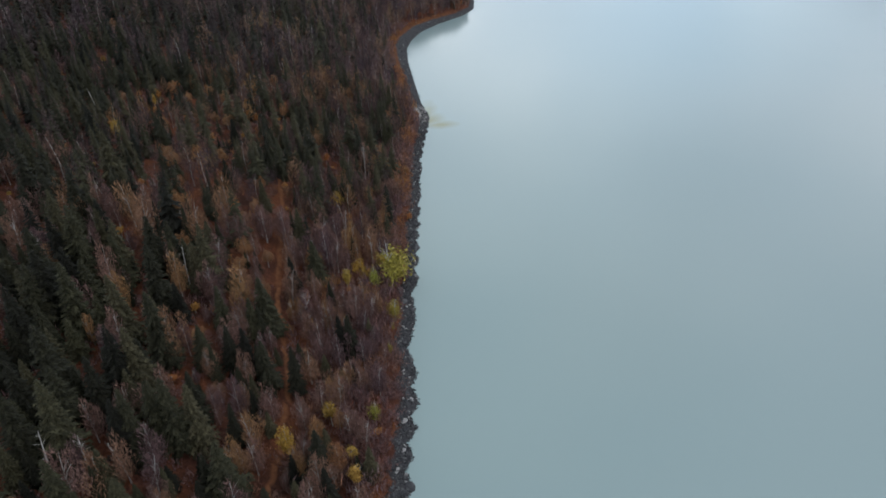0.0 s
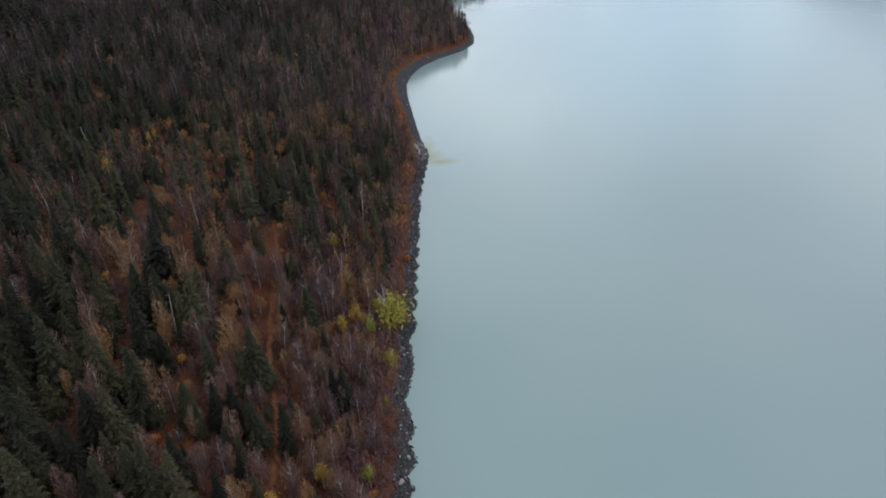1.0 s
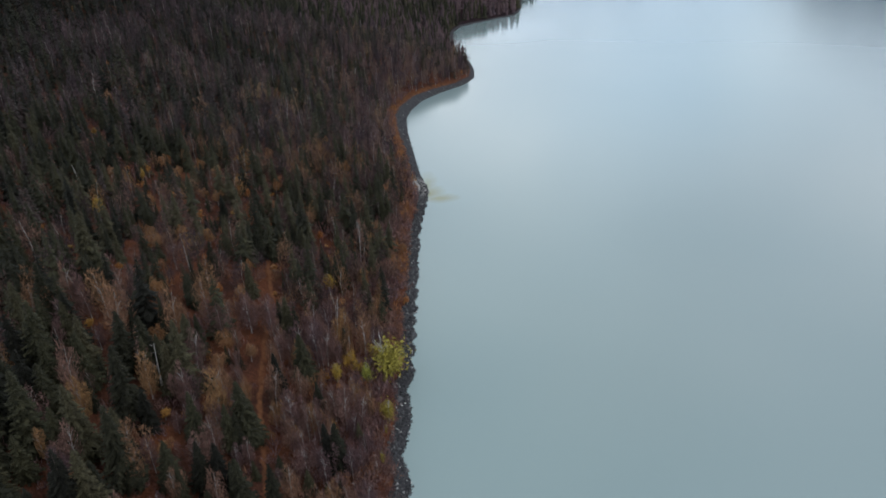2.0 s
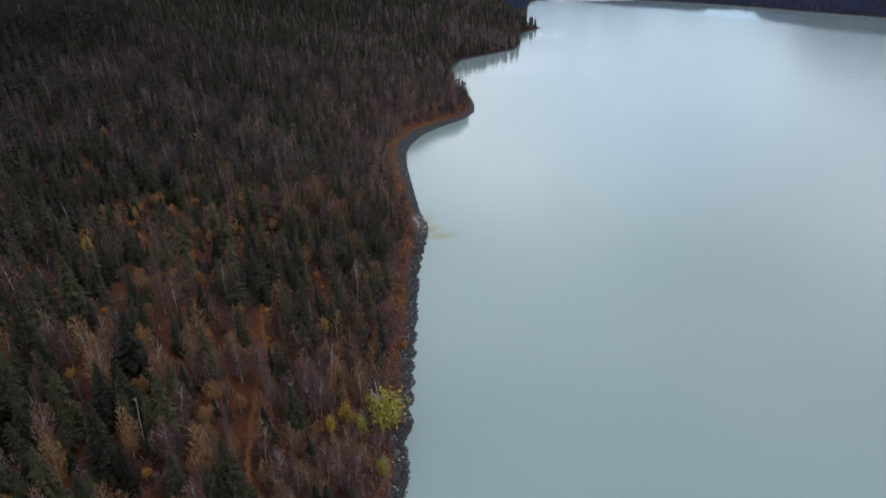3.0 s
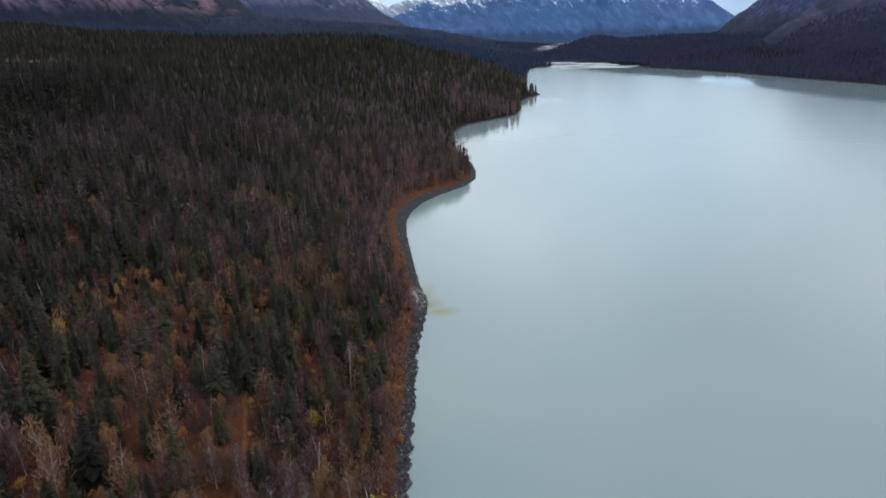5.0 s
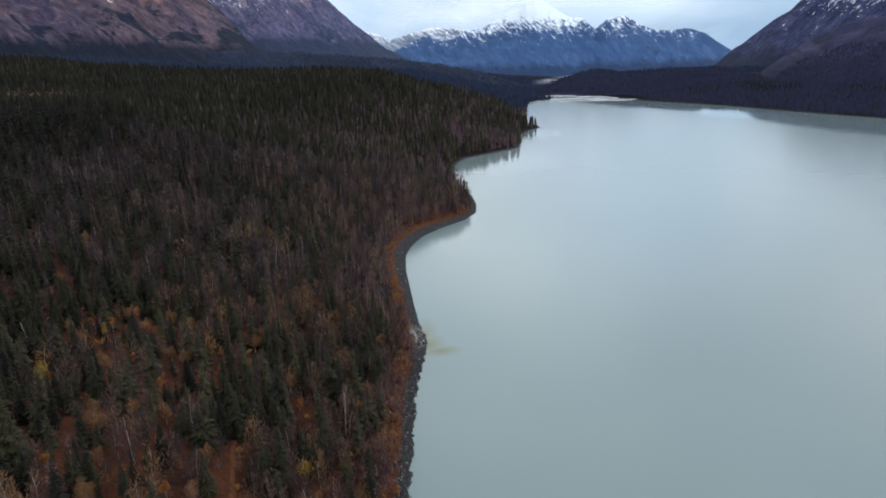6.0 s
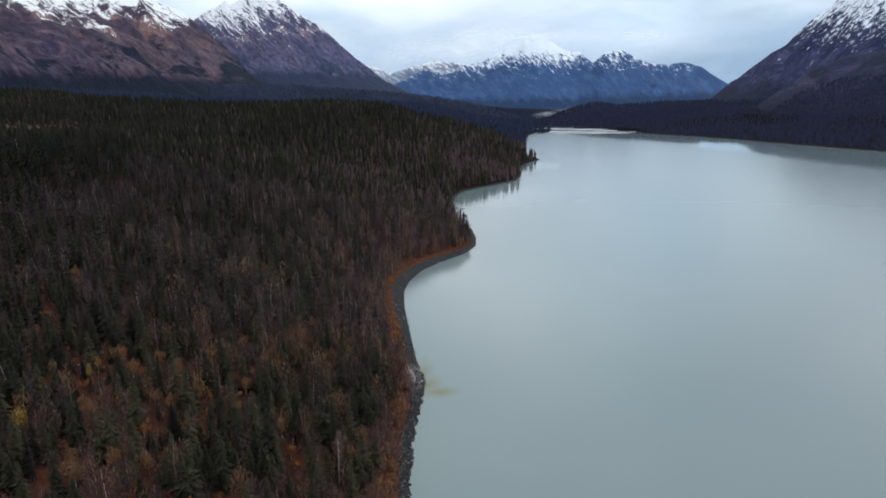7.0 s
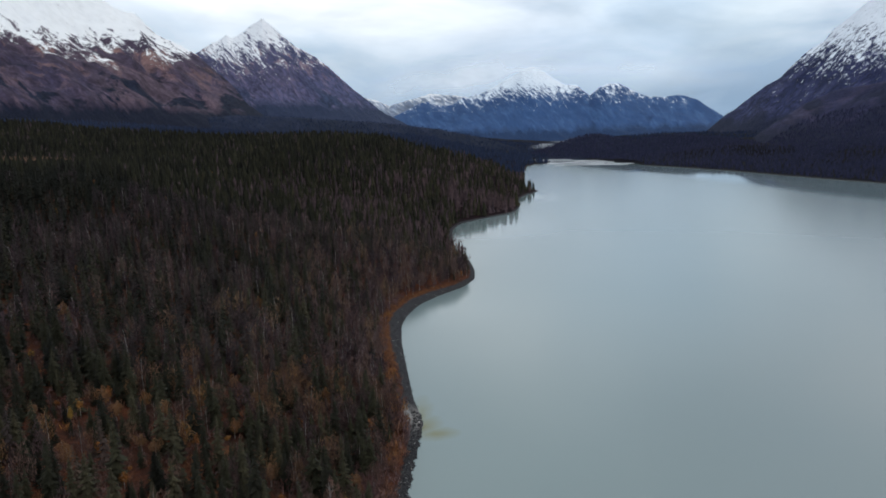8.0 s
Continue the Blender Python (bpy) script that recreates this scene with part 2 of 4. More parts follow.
floor_c = b.mix(b.span(b.math("ADD", b.attr("grassy"), b.span(b.noise(at, 0.4, 4), 0, 1, -0.4, 0.4)), 0.35, 0.65), floor_c, grass_c)
# under the far woods the floor is blended to near black
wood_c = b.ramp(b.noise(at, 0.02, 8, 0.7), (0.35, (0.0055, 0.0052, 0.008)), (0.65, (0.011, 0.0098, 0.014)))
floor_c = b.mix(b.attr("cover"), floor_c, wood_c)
gravel_c = b.ramp(b.noise(at, 3.0, 7, 0.7), (0.3, (0.021, 0.021, 0.023)), (0.7, (0.066, 0.063, 0.066)))
fan_c = b.ramp(b.noise(at, 0.8, 7, 0.7), (0.35, (0.13, 0.125, 0.12)), (0.65, (0.34, 0.31, 0.29)))
gravel_c = b.mix(b.attr("fan"), gravel_c, fan_c)
c = b.mix(b.span(b.math("SUBTRACT", edge, b.attr("beach")), -0.4, 0.5), gravel_c, floor_c)
b.colour(c).bump(b.noise(at, 1.5, 8, 0.7), 0.8, 0.35)
m_ground = b.m

# the wind line: calm water lies where CALM . (x, y, 1) is over nought
CALM = (1.0, 0.200, -513.0)
# milky glacial water with a silt plume at the stream mouth
b = Mat("glacial_water", 0.13, 0.85)
b.b.inputs["IOR"].default_value = 1.33
at = b.place(kind="Object")
body = b.ramp(b.noise(at, 0.006, 3), (0.3, (0.176, 0.230, 0.231)), (0.7, (0.192, 0.239, 0.238)))
plume = 0.0
for cx, cy, rx_, ry_, k in ((-4.8, 190, 3.0, 12, 0.8), (-3.8, 184, 4.2, 7, 1.0), (-1.2, 179.8, 5.4, 3.6, 1.0)):
    ex = b.math("DIVIDE", b.math("SUBTRACT", b.where(0), cx), rx_)
    ey = b.math("DIVIDE", b.math("SUBTRACT", b.where(1), cy), ry_)
    far = b.math("SQRT", b.math("ADD", b.math("MULTIPLY", ex, ex), b.math("MULTIPLY", ey, ey)))
    far = b.math("ADD", far, b.span(b.noise(at, 0.22, 5), 0, 1, -0.3, 0.3))
    plume = b.math("MAXIMUM", plume, b.span(far, 0.1, 1.15, k, 0.0))
body = b.mix(plume, body, (0.150, 0.152, 0.070))
b.colour(body)
calm = b.math("ADD", b.math("MULTIPLY", b.where(0), CALM[0]), b.math("ADD", b.math("MULTIPLY", b.where(1), CALM[1]), CALM[2]))
calm = b.math("ADD", calm, b.span(b.noise(b.place(), 0.012, 5), 0, 1, -18, 18))
rough = b.span(calm, -26, 22, 0.17, 0.045)
for cx, cy, rx_, ry_ in ((4, 302, 20, 30), (38, 520, 42, 60), (92, 720, 30, 50)):
    ex = b.math("DIVIDE", b.math("SUBTRACT", b.where(0), cx), rx_)
    ey = b.math("DIVIDE", b.math("SUBTRACT", b.where(1), cy), ry_)
    lee = b.math("ADD", b.math("MULTIPLY", ex, ex), b.math("MULTIPLY", ey, ey))
    rough = b.math("MINIMUM", rough, b.span(lee, 0.1, 1.9, 0.085, 0.17))
b.put(b.b.inputs["Roughness"], rough)
b.bump(b.math("MULTIPLY", b.noise(b.place((1.0, 1.0, 1.0)), 0.7, 5, 0.6), b.span(calm, -26, 22, 1.0, 0.2)), 0.03, 0.05)
m_water = b.m

b = Mat("pale_silt", 0.8)
b.colour(b.ramp(b.noise(b.place((0.3, 1, 1)), 0.08, 5), (0.35, (0.42, 0.42, 0.44)), (0.6, (0.72, 0.72, 0.74))))
m_silt = b.m


def grey(v):
    return (v, v, v)


def rock_and_snow(name, low, mid, high, scrub, snow, line, depth, fuzz, dip, trees=120.0, relief=1.0, patches=0.56, warm=(0, 1), close=1.0):
    """Mountain side in beds: dark wood at its foot, scrub and tundra, rusty upper slopes, then snow that thickens upwards and leaves ribs of rock bare."""
    b = Mat(name, 0.95, 0.12)
    z = b.where(2)
    broad, beds, fine = (b.noise(b.strata(x * k, y * k, dip), 1.0, 8, 0.62, t) for x, y, t, k in ((0.0030, 0.0075, 0.8, 1), (0.010, 0.026, 0.7, close), (0.024, 0.082, 0.5, close)))
    grain = b.noise(b.strata(0.12, 0.30, dip), 1.0, 5, 0.7)
    c = b.mix(b.span(broad, 0.36, 0.64), low, mid)
    rust = b.math("MULTIPLY", b.span(beds, 0.51, 0.60), b.span(z, *warm, 0.15, 1.0))
    c = b.mix(rust, c, high)
    bush = b.math("MULTIPLY", b.span(b.noise(b.strata(0.0055, 0.015, dip - 4), 1.0, 9, 0.66, 0.7), patches, patches + 0.035), b.span(z, line + 40, line - 60))
    c = b.mix(bush, c, scrub)
    for n, k in ((beds, 0.30), (fine, 0.50), (grain, 0.35)):
        c = b.mix(1.0, c, b.ramp(n, (0.30, grey(1 - k * relief)), (0.70, grey(1 + k * relief))), "MULTIPLY")
    foot = b.math("ADD", z, b.span(b.noise(b.strata(0.006, 0.012, dip), 1.0, 9, 0.7, 0.5), 0, 1, -70, 70))
    c = b.mix(b.span(foot, trees + 16, trees - 16), c, b.mix(1.0, scrub, b.ramp(grain, (0.3, grey(0.5)), (0.7, grey(1.2))), "MULTIPLY"))
    h = b.math("ADD", z, b.span(beds, 0.2, 0.8, -fuzz, fuzz))
    h = b.math("ADD", h, b.span(broad, 0.2, 0.8, -fuzz, fuzz))
    h = b.math("ADD", h, b.span(b.up(), 0.55, 0.95, -0.35 * fuzz, 0.35 * fuzz))
    full = b.span(h, line, line + depth)
    ribs = b.math("ADD", b.math("MULTIPLY", fine, 0.62), b.math("MULTIPLY", grain, 0.38))
    white = b.math("MULTIPLY", b.span(b.math("SUBTRACT", b.span(full, 0, 1, 0.30, 0.66), ribs), -0.03, 0.04), b.span(full, 0.0, 0.06))
    b.colour(b.mix(white, c, b.mix(b.span(fine, 0.45, 0.7, 0, 0.35 * relief), snow, tuple(0.72 * v for v in snow))))
    b.bump(b.math("ADD", beds, fine), 0.8 * relief, 7.0)
    return b.m


m_left = rock_and_snow("tundra_and_snow", (0.052, 0.042, 0.074), (0.094, 0.065, 0.087), (0.195, 0.108, 0.092), (0.014, 0.017, 0.033), (0.95, 0.94, 0.94), 296, 150, 75, 30, 158, 1.0, 0.515, (200, 380))
# the left mountain's tones, paled and blued to paint haze on the farther peak
m_left_far = rock_and_snow("hazed_tundra_and_snow", (0.070, 0.076, 0.148), (0.092, 0.085, 0.150), (0.215, 0.140, 0.150), (0.036, 0.048, 0.092), (0.92, 0.92, 0.94), 300, 350, 120, 44, 200, 1.1, 0.54, (300, 480), 1.4)
# rock colours turned strongly blue: the distance haze is painted into them
m_mid = rock_and_snow("hazed_rock_and_snow", (0.034, 0.078, 0.190), (0.048, 0.101, 0.226), (0.054, 0.110, 0.235), (0.025, 0.053, 0.126), (0.84, 0.89, 0.95), 136, 265, 60, 46, 62, 0.25, 0.60, (0, 1), 1.25)
# dark rock with added blue that stands in for the air before it
m_right = rock_and_snow("hazed_dark_rock_and_snow", (0.022, 0.027, 0.074), (0.029, 0.034, 0.087), (0.040, 0.042, 0.094), (0.014, 0.018, 0.044), (0.84, 0.87, 0.93), 118, 340, 70, 140, 85, 1.2, 0.54, (0, 1), 1.6)
m_white = rock_and_snow("snowfield", (0.16, 0.20, 0.28), (0.26, 0.30, 0.38), (0.36, 0.40, 0.46), (0.12, 0.16, 0.24), (0.90, 0.91, 0.94), 150, 260, 60, 30, -200)
# wooded hills: the blue in these colours is haze, painted in
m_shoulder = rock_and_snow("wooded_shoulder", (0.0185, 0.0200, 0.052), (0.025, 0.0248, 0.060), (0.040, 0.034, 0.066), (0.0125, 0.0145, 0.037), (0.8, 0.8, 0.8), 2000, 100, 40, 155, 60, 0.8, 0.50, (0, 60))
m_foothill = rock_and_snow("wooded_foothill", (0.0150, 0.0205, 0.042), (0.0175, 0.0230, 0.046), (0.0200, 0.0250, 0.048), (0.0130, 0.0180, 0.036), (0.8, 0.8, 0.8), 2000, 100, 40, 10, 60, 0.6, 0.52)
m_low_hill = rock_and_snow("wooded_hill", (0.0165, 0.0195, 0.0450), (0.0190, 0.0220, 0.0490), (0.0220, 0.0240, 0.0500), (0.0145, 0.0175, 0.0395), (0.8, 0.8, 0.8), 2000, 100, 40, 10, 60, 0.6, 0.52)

b = Mat("thin_mist", 1.0, 0.0)
b.colour((0.85, 0.87, 0.90))
soft = b.span(b.noise(b.place((1, 1, 2.5)), 0.022, 6, 0.6, 0.6), 0.34, 0.66)
b.put(b.b.inputs["Alpha"], b.math("MULTIPLY", soft, b.attr("thick")))
m_mist = b.m
b = Mat("summit_cloud", 1.0, 0.0)
b.colour((0.92, 0.94, 0.97))
torn = b.span(b.noise(b.place((1, 1, 1.8)), 0.0036, 2, 0.4, 0.3), 0.28, 0.74)
b.put(b.b.inputs["Alpha"], b.math("MULTIPLY", torn, b.attr("thick")))
m_cloud = b.m


# ---- mesh helpers ----
def sheet(name, verts, tris, material, parent=None, tint=None, smooth=False, **floats):
    """One mesh object from arrays of vertices and triangles (or quads)."""
    me = bpy.data.meshes.new(name)
    verts, tris = np.asarray(verts, np.float32), np.asarray(tris, np.int32)
    k = tris.shape[1]
    me.vertices.add(len(verts))
    me.vertices.foreach_set("co", verts.ravel())
    me.loops.add(tris.size)
    me.loops.foreach_set("vertex_index", tris.ravel())
    me.polygons.add(len(tris))
    me.polygons.foreach_set("loop_start", np.arange(0, tris.size, k, dtype=np.int32))
    if smooth:
        me.polygons.foreach_set("use_smooth", np.ones(len(tris), bool))
    else:
        me.polygons.foreach_set("use_smooth", np.zeros(len(tris), bool))
    if tint is not None:
        floats["tint"] = tint
    for key, values in floats.items():
        me.attributes.new(key, "FLOAT", "POINT").data.foreach_set("value", np.asarray(values, np.float32))
    me.update(calc_edges=True)
    me.materials.append(material)
    ob = new(name, me)
    ob.parent = parent
    return ob


def lattice(nu, nv):
    """Quads of a grid of nu by nv points, counted row by row."""
    i = np.arange(nu - 1)[:, None] * nv + np.arange(nv - 1)[None, :]
    return np.stack([i, i + 1, i + nv + 1, i + nv], -1).reshape(-1, 4)


def hash01(i, j, seed):
    v = np.sin(i * 127.1 + j * 311.7 + seed * 74.7) * 43758.5453
    return v - np.floor(v)


def value_noise(x, y, seed=0):
    i, j = np.floor(x), np.floor(y)
    u, v = x - i, y - j
    u, v = u * u * (3 - 2 * u), v * v * (3 - 2 * v)
    a, b_ = hash01(i, j, seed), hash01(i + 1, j, seed)
    c_, d_ = hash01(i, j + 1, seed), hash01(i + 1, j + 1, seed)
    return a + (b_ - a) * u + (c_ - a) * v + (a - b_ - c_ + d_) * u * v


def fbm(x, y, seed=0, octaves=4, ridged=False):
    out, amp, total = 0.0, 1.0, 0.0
    for o in range(octaves):
        n = value_noise(x, y, seed + o * 17)
        out = out + amp * (1 - np.abs(2 * n - 1) if ridged else n)
        total += amp
        x, y, amp = x * 2.03 + 5.1, y * 2.03 + 9.7, amp * 0.5
    return out / total


# ---- the lie of the land: the shores as x over y, heights by the distance from the water ----
SHORE_L = ((-400, -30), (-100, -12), (20, -6.5), (57, -6.6), (66, -6.0), (81, -7.1), (98, -6.6), (139, -6.4), (156, -6.5), (174, -5.1), (184, -4.2),
           (190, -4.8), (201, -7.0), (219, -9.1), (248, -12.4), (268, -13.5), (282, -12.0), (298, -7.5), (312, 0.5), (327, 12.0), (342, 17.8),
           (362, 19.0), (386, 18.0), (440, 8.0), (505, 12.0), (535, 19.0), (562, 40), (591, 66), (630, 76), (704, 85), (741, 98), (776, 116),
           (786, 116), (800, 104), (850, 102), (916, 119), (1154, 151), (1286, 174), (1345, 215), (1500, 260), (5400, 600))
SHORE_R = ((-400, 640), (0, 600), (400, 545), (650, 500), (748, 482), (883, 451), (1000, 431), (1123, 394), (1210, 356), (1290, 295), (1345, 217),
           (1500, 262), (5400, 602))
LAKE_END = 1345.0
_y = np.arange(-400, 5401, 1.0)
_sl, _sr = (np.interp(_y, *np.array(s, float).T) for s in (SHORE_L, SHORE_R))
_k = np.array([1, 2, 3, 4, 3, 2, 1]) / 16
_sl = np.convolve(np.pad(_sl, 3, mode="edge"), _k, "valid")


def shore_left(y):
    s = np.interp(y, _y, _sl)
    rocky = np.clip((190 - y) / 8, 0, 1) * np.clip((y + 20) / 20, 0, 1)
    lobes = np.abs(np.sin(y * 0.42 + 2.2 * np.sin(y * 0.11))) - 0.55
    return s + rocky * ((1.2 - 0.65 * np.clip((y - 95) / 30, 0, 1)) * lobes + 0.35 * (value_noise(y * 1.3, y * 0 + 3.0, 5) - 0.5))


def shore_right(y):
    return np.interp(y, _y, _sr)


def land_distance(x, y):
    """Metres from the water, less than nought in the lake, and whether the nearer shore is the far one."""
    sl, sr = shore_left(y), shore_right(y)
    slope = (np.interp(y + 6, _y, _sl) - np.interp(y - 6, _y, _sl)) / 12
    dl, dr = sl - x, x - sr
    near = 1 / np.sqrt(1 + slope ** 2)
    dl = dl * (near + (1 - near) * np.clip((dl - 10) / 60, 0, 1))
    d = np.maximum(dl, dr)
    d = np.where(y > LAKE_END - 15, np.maximum(d, y - LAKE_END), d)
    bearing, off = np.degrees(np.arctan2(x, y - 34)), np.hypot(x, y - 34)
    delta = (bearing > np.where((off > 1325) & (off < 1398), 9.6, 8.2)) & (bearing < 17.5) & (off > 1150) & (off < 1560 - 46 * np.maximum(bearing - 11, 0))
    d = np.where(delta, np.minimum(d, -4.0), d)
    return d, dr > dl


def trail_x(y):
    return np.interp(y, (-40, 20, 47.21, 53.22, 60.88, 67.38, 74.65, 83.87, 95.24, 102.9, 109.3, 132.8, 168.4, 223.8), (-26, -22, -22.9, -22.6, -23.2, -23.8, -26.1, -28.5, -30.3, -31.5, -31.9, -38, -42.4, -60.3))


def ground_z(x, y):
    d, right = land_distance(x, y)
    dl = np.where(y > LAKE_END, np.maximum(shore_left(y) - x, np.minimum(y - LAKE_END, 60)), d)
    left_h = np.interp(dl, (-60, -6, 0, 2.5, 4.5, 12, 17, 22, 27, 32, 38, 50, 65, 80, 110, 190, 400, 640, 1000, 2000, 5000),
                       (-6, -1.2, -0.05, 0.8, 1.5, 2.6, 4.2, 6.4, 9, 11, 13, 16, 18, 20.5, 26, 45, 60, 88, 112, 100, 40))
    left_h = left_h * (1 - 0.16 * np.clip((y - 115) / 30, 0, 1) * np.clip((dl - 5) / 10, 0, 1) * np.clip((100 - dl) / 40, 0, 1))
    left_h = left_h * (1 - 0.3 * np.clip((y - 1100) / 600, 0, 1))
    left_h = left_h + 12 * np.clip((y - 600) / 250, 0, 1) * np.clip((1500 - y) / 250, 0, 1) * np.clip((dl - 15) / 60, 0, 1) * np.clip((460 - dl) / 200, 0, 1)
    rise = np.clip((dl - 50) / 120, 0, 1)
    left_h = left_h + rise * (fbm(x / 95, y / 95, 3, 3) - 0.5) * 13
    right_h = np.interp(d, (-60, -6, 0, 3, 40, 160, 420, 900, 2000, 5000), (-6, -1.2, -0.05, 0.8, 3.0, 9, 22, 26, 22, 10))
    right_h = right_h + np.clip((d - 40) / 200, 0, 1) * (fbm(x / 150, y / 150, 8, 3) - 0.5) * 36
    side = np.where(y > LAKE_END - 15, np.clip((x - shore_left(y) + 350) / 500, 0, 1), right * 1.0)
    h = left_h + (right_h - left_h) * side
    flat = np.clip((y - 1280) / 120, 0, 1) * np.clip(1 - np.abs(x - 190 - 0.25 * (y - 1345)) / 260, 0, 1)
    h = np.where(d > 0, h * (1 - 0.85 * np.clip(flat * 1.6, 0, 1)) + 0.3 * np.clip(d / 5, 0, 1), h)
    return np.where(d < -3.5, np.minimum(h, -0.4), h)


rows = np.unique(np.concatenate([np.arange(-300, 30, 30), np.arange(30, 200, 0.8), np.arange(200, 420, 2.0), np.arange(420, 1400, 9.0), np.arange(1400, 5300, 75.0)]))
cl = np.unique(np.concatenate([np.arange(0, 34, 0.7), np.arange(34, 120, 3.5), np.arange(120, 700, 14.0), np.arange(700, 4600, 130.0)]))[::-1]
cr = np.unique(np.concatenate([np.arange(0, 8, 2.0), np.arange(8, 200, 12.0), np.arange(200, 1000, 28.0), np.arange(1000, 4600, 150.0)]))
bed = np.array([0.002, 0.008, 0.02, 0.06, 0.2, 0.4, 0.6, 0.8, 0.95, 0.99])
sl, sr = shore_left(rows)[:, None], shore_right(rows)[:, None]
gx = np.concatenate([sl - cl[None, :], sl + (sr - sl) * bed[None, :], sr + cr[None, :]], 1)
gy = np.repeat(rows[:, None], gx.shape[1], 1)
gd = land_distance(gx, gy)[0]
gz = ground_z(gx, gy)
gt = np.clip(1.4 - np.abs(gx - trail_x(gy)) / 0.42, 0, 1) * 0.95 * (gy < 230)
g_fan = np.clip(1.3 - np.abs(gy - 187) / 7.5, 0, 1) * (gd < 7)
g_beach = np.interp(gy, (0, 60, 110, 170, 180, 195, 204, 240, 270, 300, 340, 400, 600), (2.2, 2.3, 2.2, 2.0, 4.0, 4.5, 2.3, 3.4, 4.6, 4.6, 2.5, 2.0, 2.0)) * np.where(gx > 190, 1.5, 1)
g_grass = np.clip(1.4 - np.abs(gd - np.maximum(5.0, g_beach + 1.6)) / 3.6, 0, 1) * np.interp(gy, (60, 95, 115, 180, 196, 225, 245, 300, 345, 420), (0.0, 0.1, 0.38, 0.42, 0.2, 0.45, 0.75, 0.80, 0.3, 0.1))
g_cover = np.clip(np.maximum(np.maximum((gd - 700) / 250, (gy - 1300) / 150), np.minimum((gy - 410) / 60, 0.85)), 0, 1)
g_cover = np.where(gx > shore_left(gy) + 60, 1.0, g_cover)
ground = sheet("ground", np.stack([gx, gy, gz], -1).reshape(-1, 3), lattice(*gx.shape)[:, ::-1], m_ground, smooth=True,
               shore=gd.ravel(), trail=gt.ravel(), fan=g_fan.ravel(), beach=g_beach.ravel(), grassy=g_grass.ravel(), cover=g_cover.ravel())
tagged(ground, "rust-brown forest floor with gravel shore and trail", "ground", kind="structure")

water = sheet("water", [(-260, -400, 0), (1500, -400, 0), (1500, 1640, 0), (-260, 1640, 0)], [(0, 1, 2, 3)], m_water)
tagged(water, "milky pale turquoise glacial lake with faint ripples", "lake water", kind="structure")


# ---- mountains: ridges as bearing and height over the valley's middle, in degrees ----
def mountain(name, label, ridge, reach, foot, back, material, seed, rough=1.0, skew=0.35, nu=360, nv=105):
    """A ridge that runs from bearing to bearing, `reach` metres off, with a gullied face towards the valley and a far side."""
    az0, el0 = np.array(ridge, float).T
    az = np.linspace(az0[0], az0[-1], nu)
    el = np.interp(az, az0, el0)
    top = 70 + reach * np.tan(np.radians(el))
    top = top + reach * 0.0030 * rough * (fbm(az * 0.9, az * 0 + seed, seed, 6) - 0.5)
    s = np.concatenate([np.linspace(0, 1, nv - 14), 1 + np.linspace(0.04, 1, 14)])[None, :]
    a = az[:, None] + 0 * s
    face = np.clip(s, 0, 1)
    r = np.where(s <= 1, foot + (reach - foot) * face, reach + (back - reach) * (s - 1))
    z = -60 + (top[:, None] + 60) * np.where(s <= 1, face ** 1.15, 1 - np.maximum(s - 1, 0) ** 1.2)
    fold = fbm(a * 0.22 + skew * face * 2, face * 1.4, seed + 9, 3) - 0.5
    mid = np.sin(np.pi * np.clip(s / 2, 0, 1)) * np.clip(1 - face ** 5, 0, 1)
    r = r + reach * 0.05 * fold * mid
    wx_, wy_ = r * np.sin(np.radians(a)), r * np.cos(np.radians(a))
    along = wx_ * np.cos(skew) + wy_ * np.sin(skew)
    across = -wx_ * np.sin(skew) + wy_ * np.cos(skew)
    gully = fbm(along / 260, across / 520, seed + 2, 5, True) - 0.6
    crag = fbm(along / 70, across / 120, seed + 5, 5, True) - 0.6
    high = top[:, None] + 60
    z = z + high * mid * (0.15 * gully + 0.12 * fold) * rough + crag * rough * (0.045 * high * np.minimum(mid * 1.5, 1) + 0.030 * high * face ** 2)
    t = np.radians(a)
    v = np.stack([r * np.sin(t), 34 + r * np.cos(t), z], -1).reshape(-1, 3)
    rise = -60 + (top[:, None] + 60) * np.where(s <= 1, face, 2 - np.minimum(s, 2))
    ob = sheet(name, v, lattice(nu, s.shape[1]), material, smooth=True, across=(reach * np.radians(a)).ravel(), rise=rise.ravel())
    tagged(ob, label, "mountain" if name.startswith("mountain") else "hill", kind="structure")
    return v.reshape(nu, s.shape[1], 3)


mountain("mountain_left", "rust and purple tundra mountain with snowy summit ridge",
         ((-75, 6), (-60, 10), (-48, 12.5), (-36, 13.4), (-30, 12.4), (-27, 11.0), (-25.2, 10.2), (-24.3, 9.65), (-23.0, 9.3), (-22.3, 8.5), (-21.7, 7.9), (-20.8, 7.5), (-19.6, 6.9), (-18.8, 6.4),
          (-17.6, 5.2), (-16.4, 4.1), (-15.3, 2.6), (-14, 1.6), (-12, 0.5), (-8, -1.5)), 2700, 1450, 3300, m_left, 4, skew=0.9)
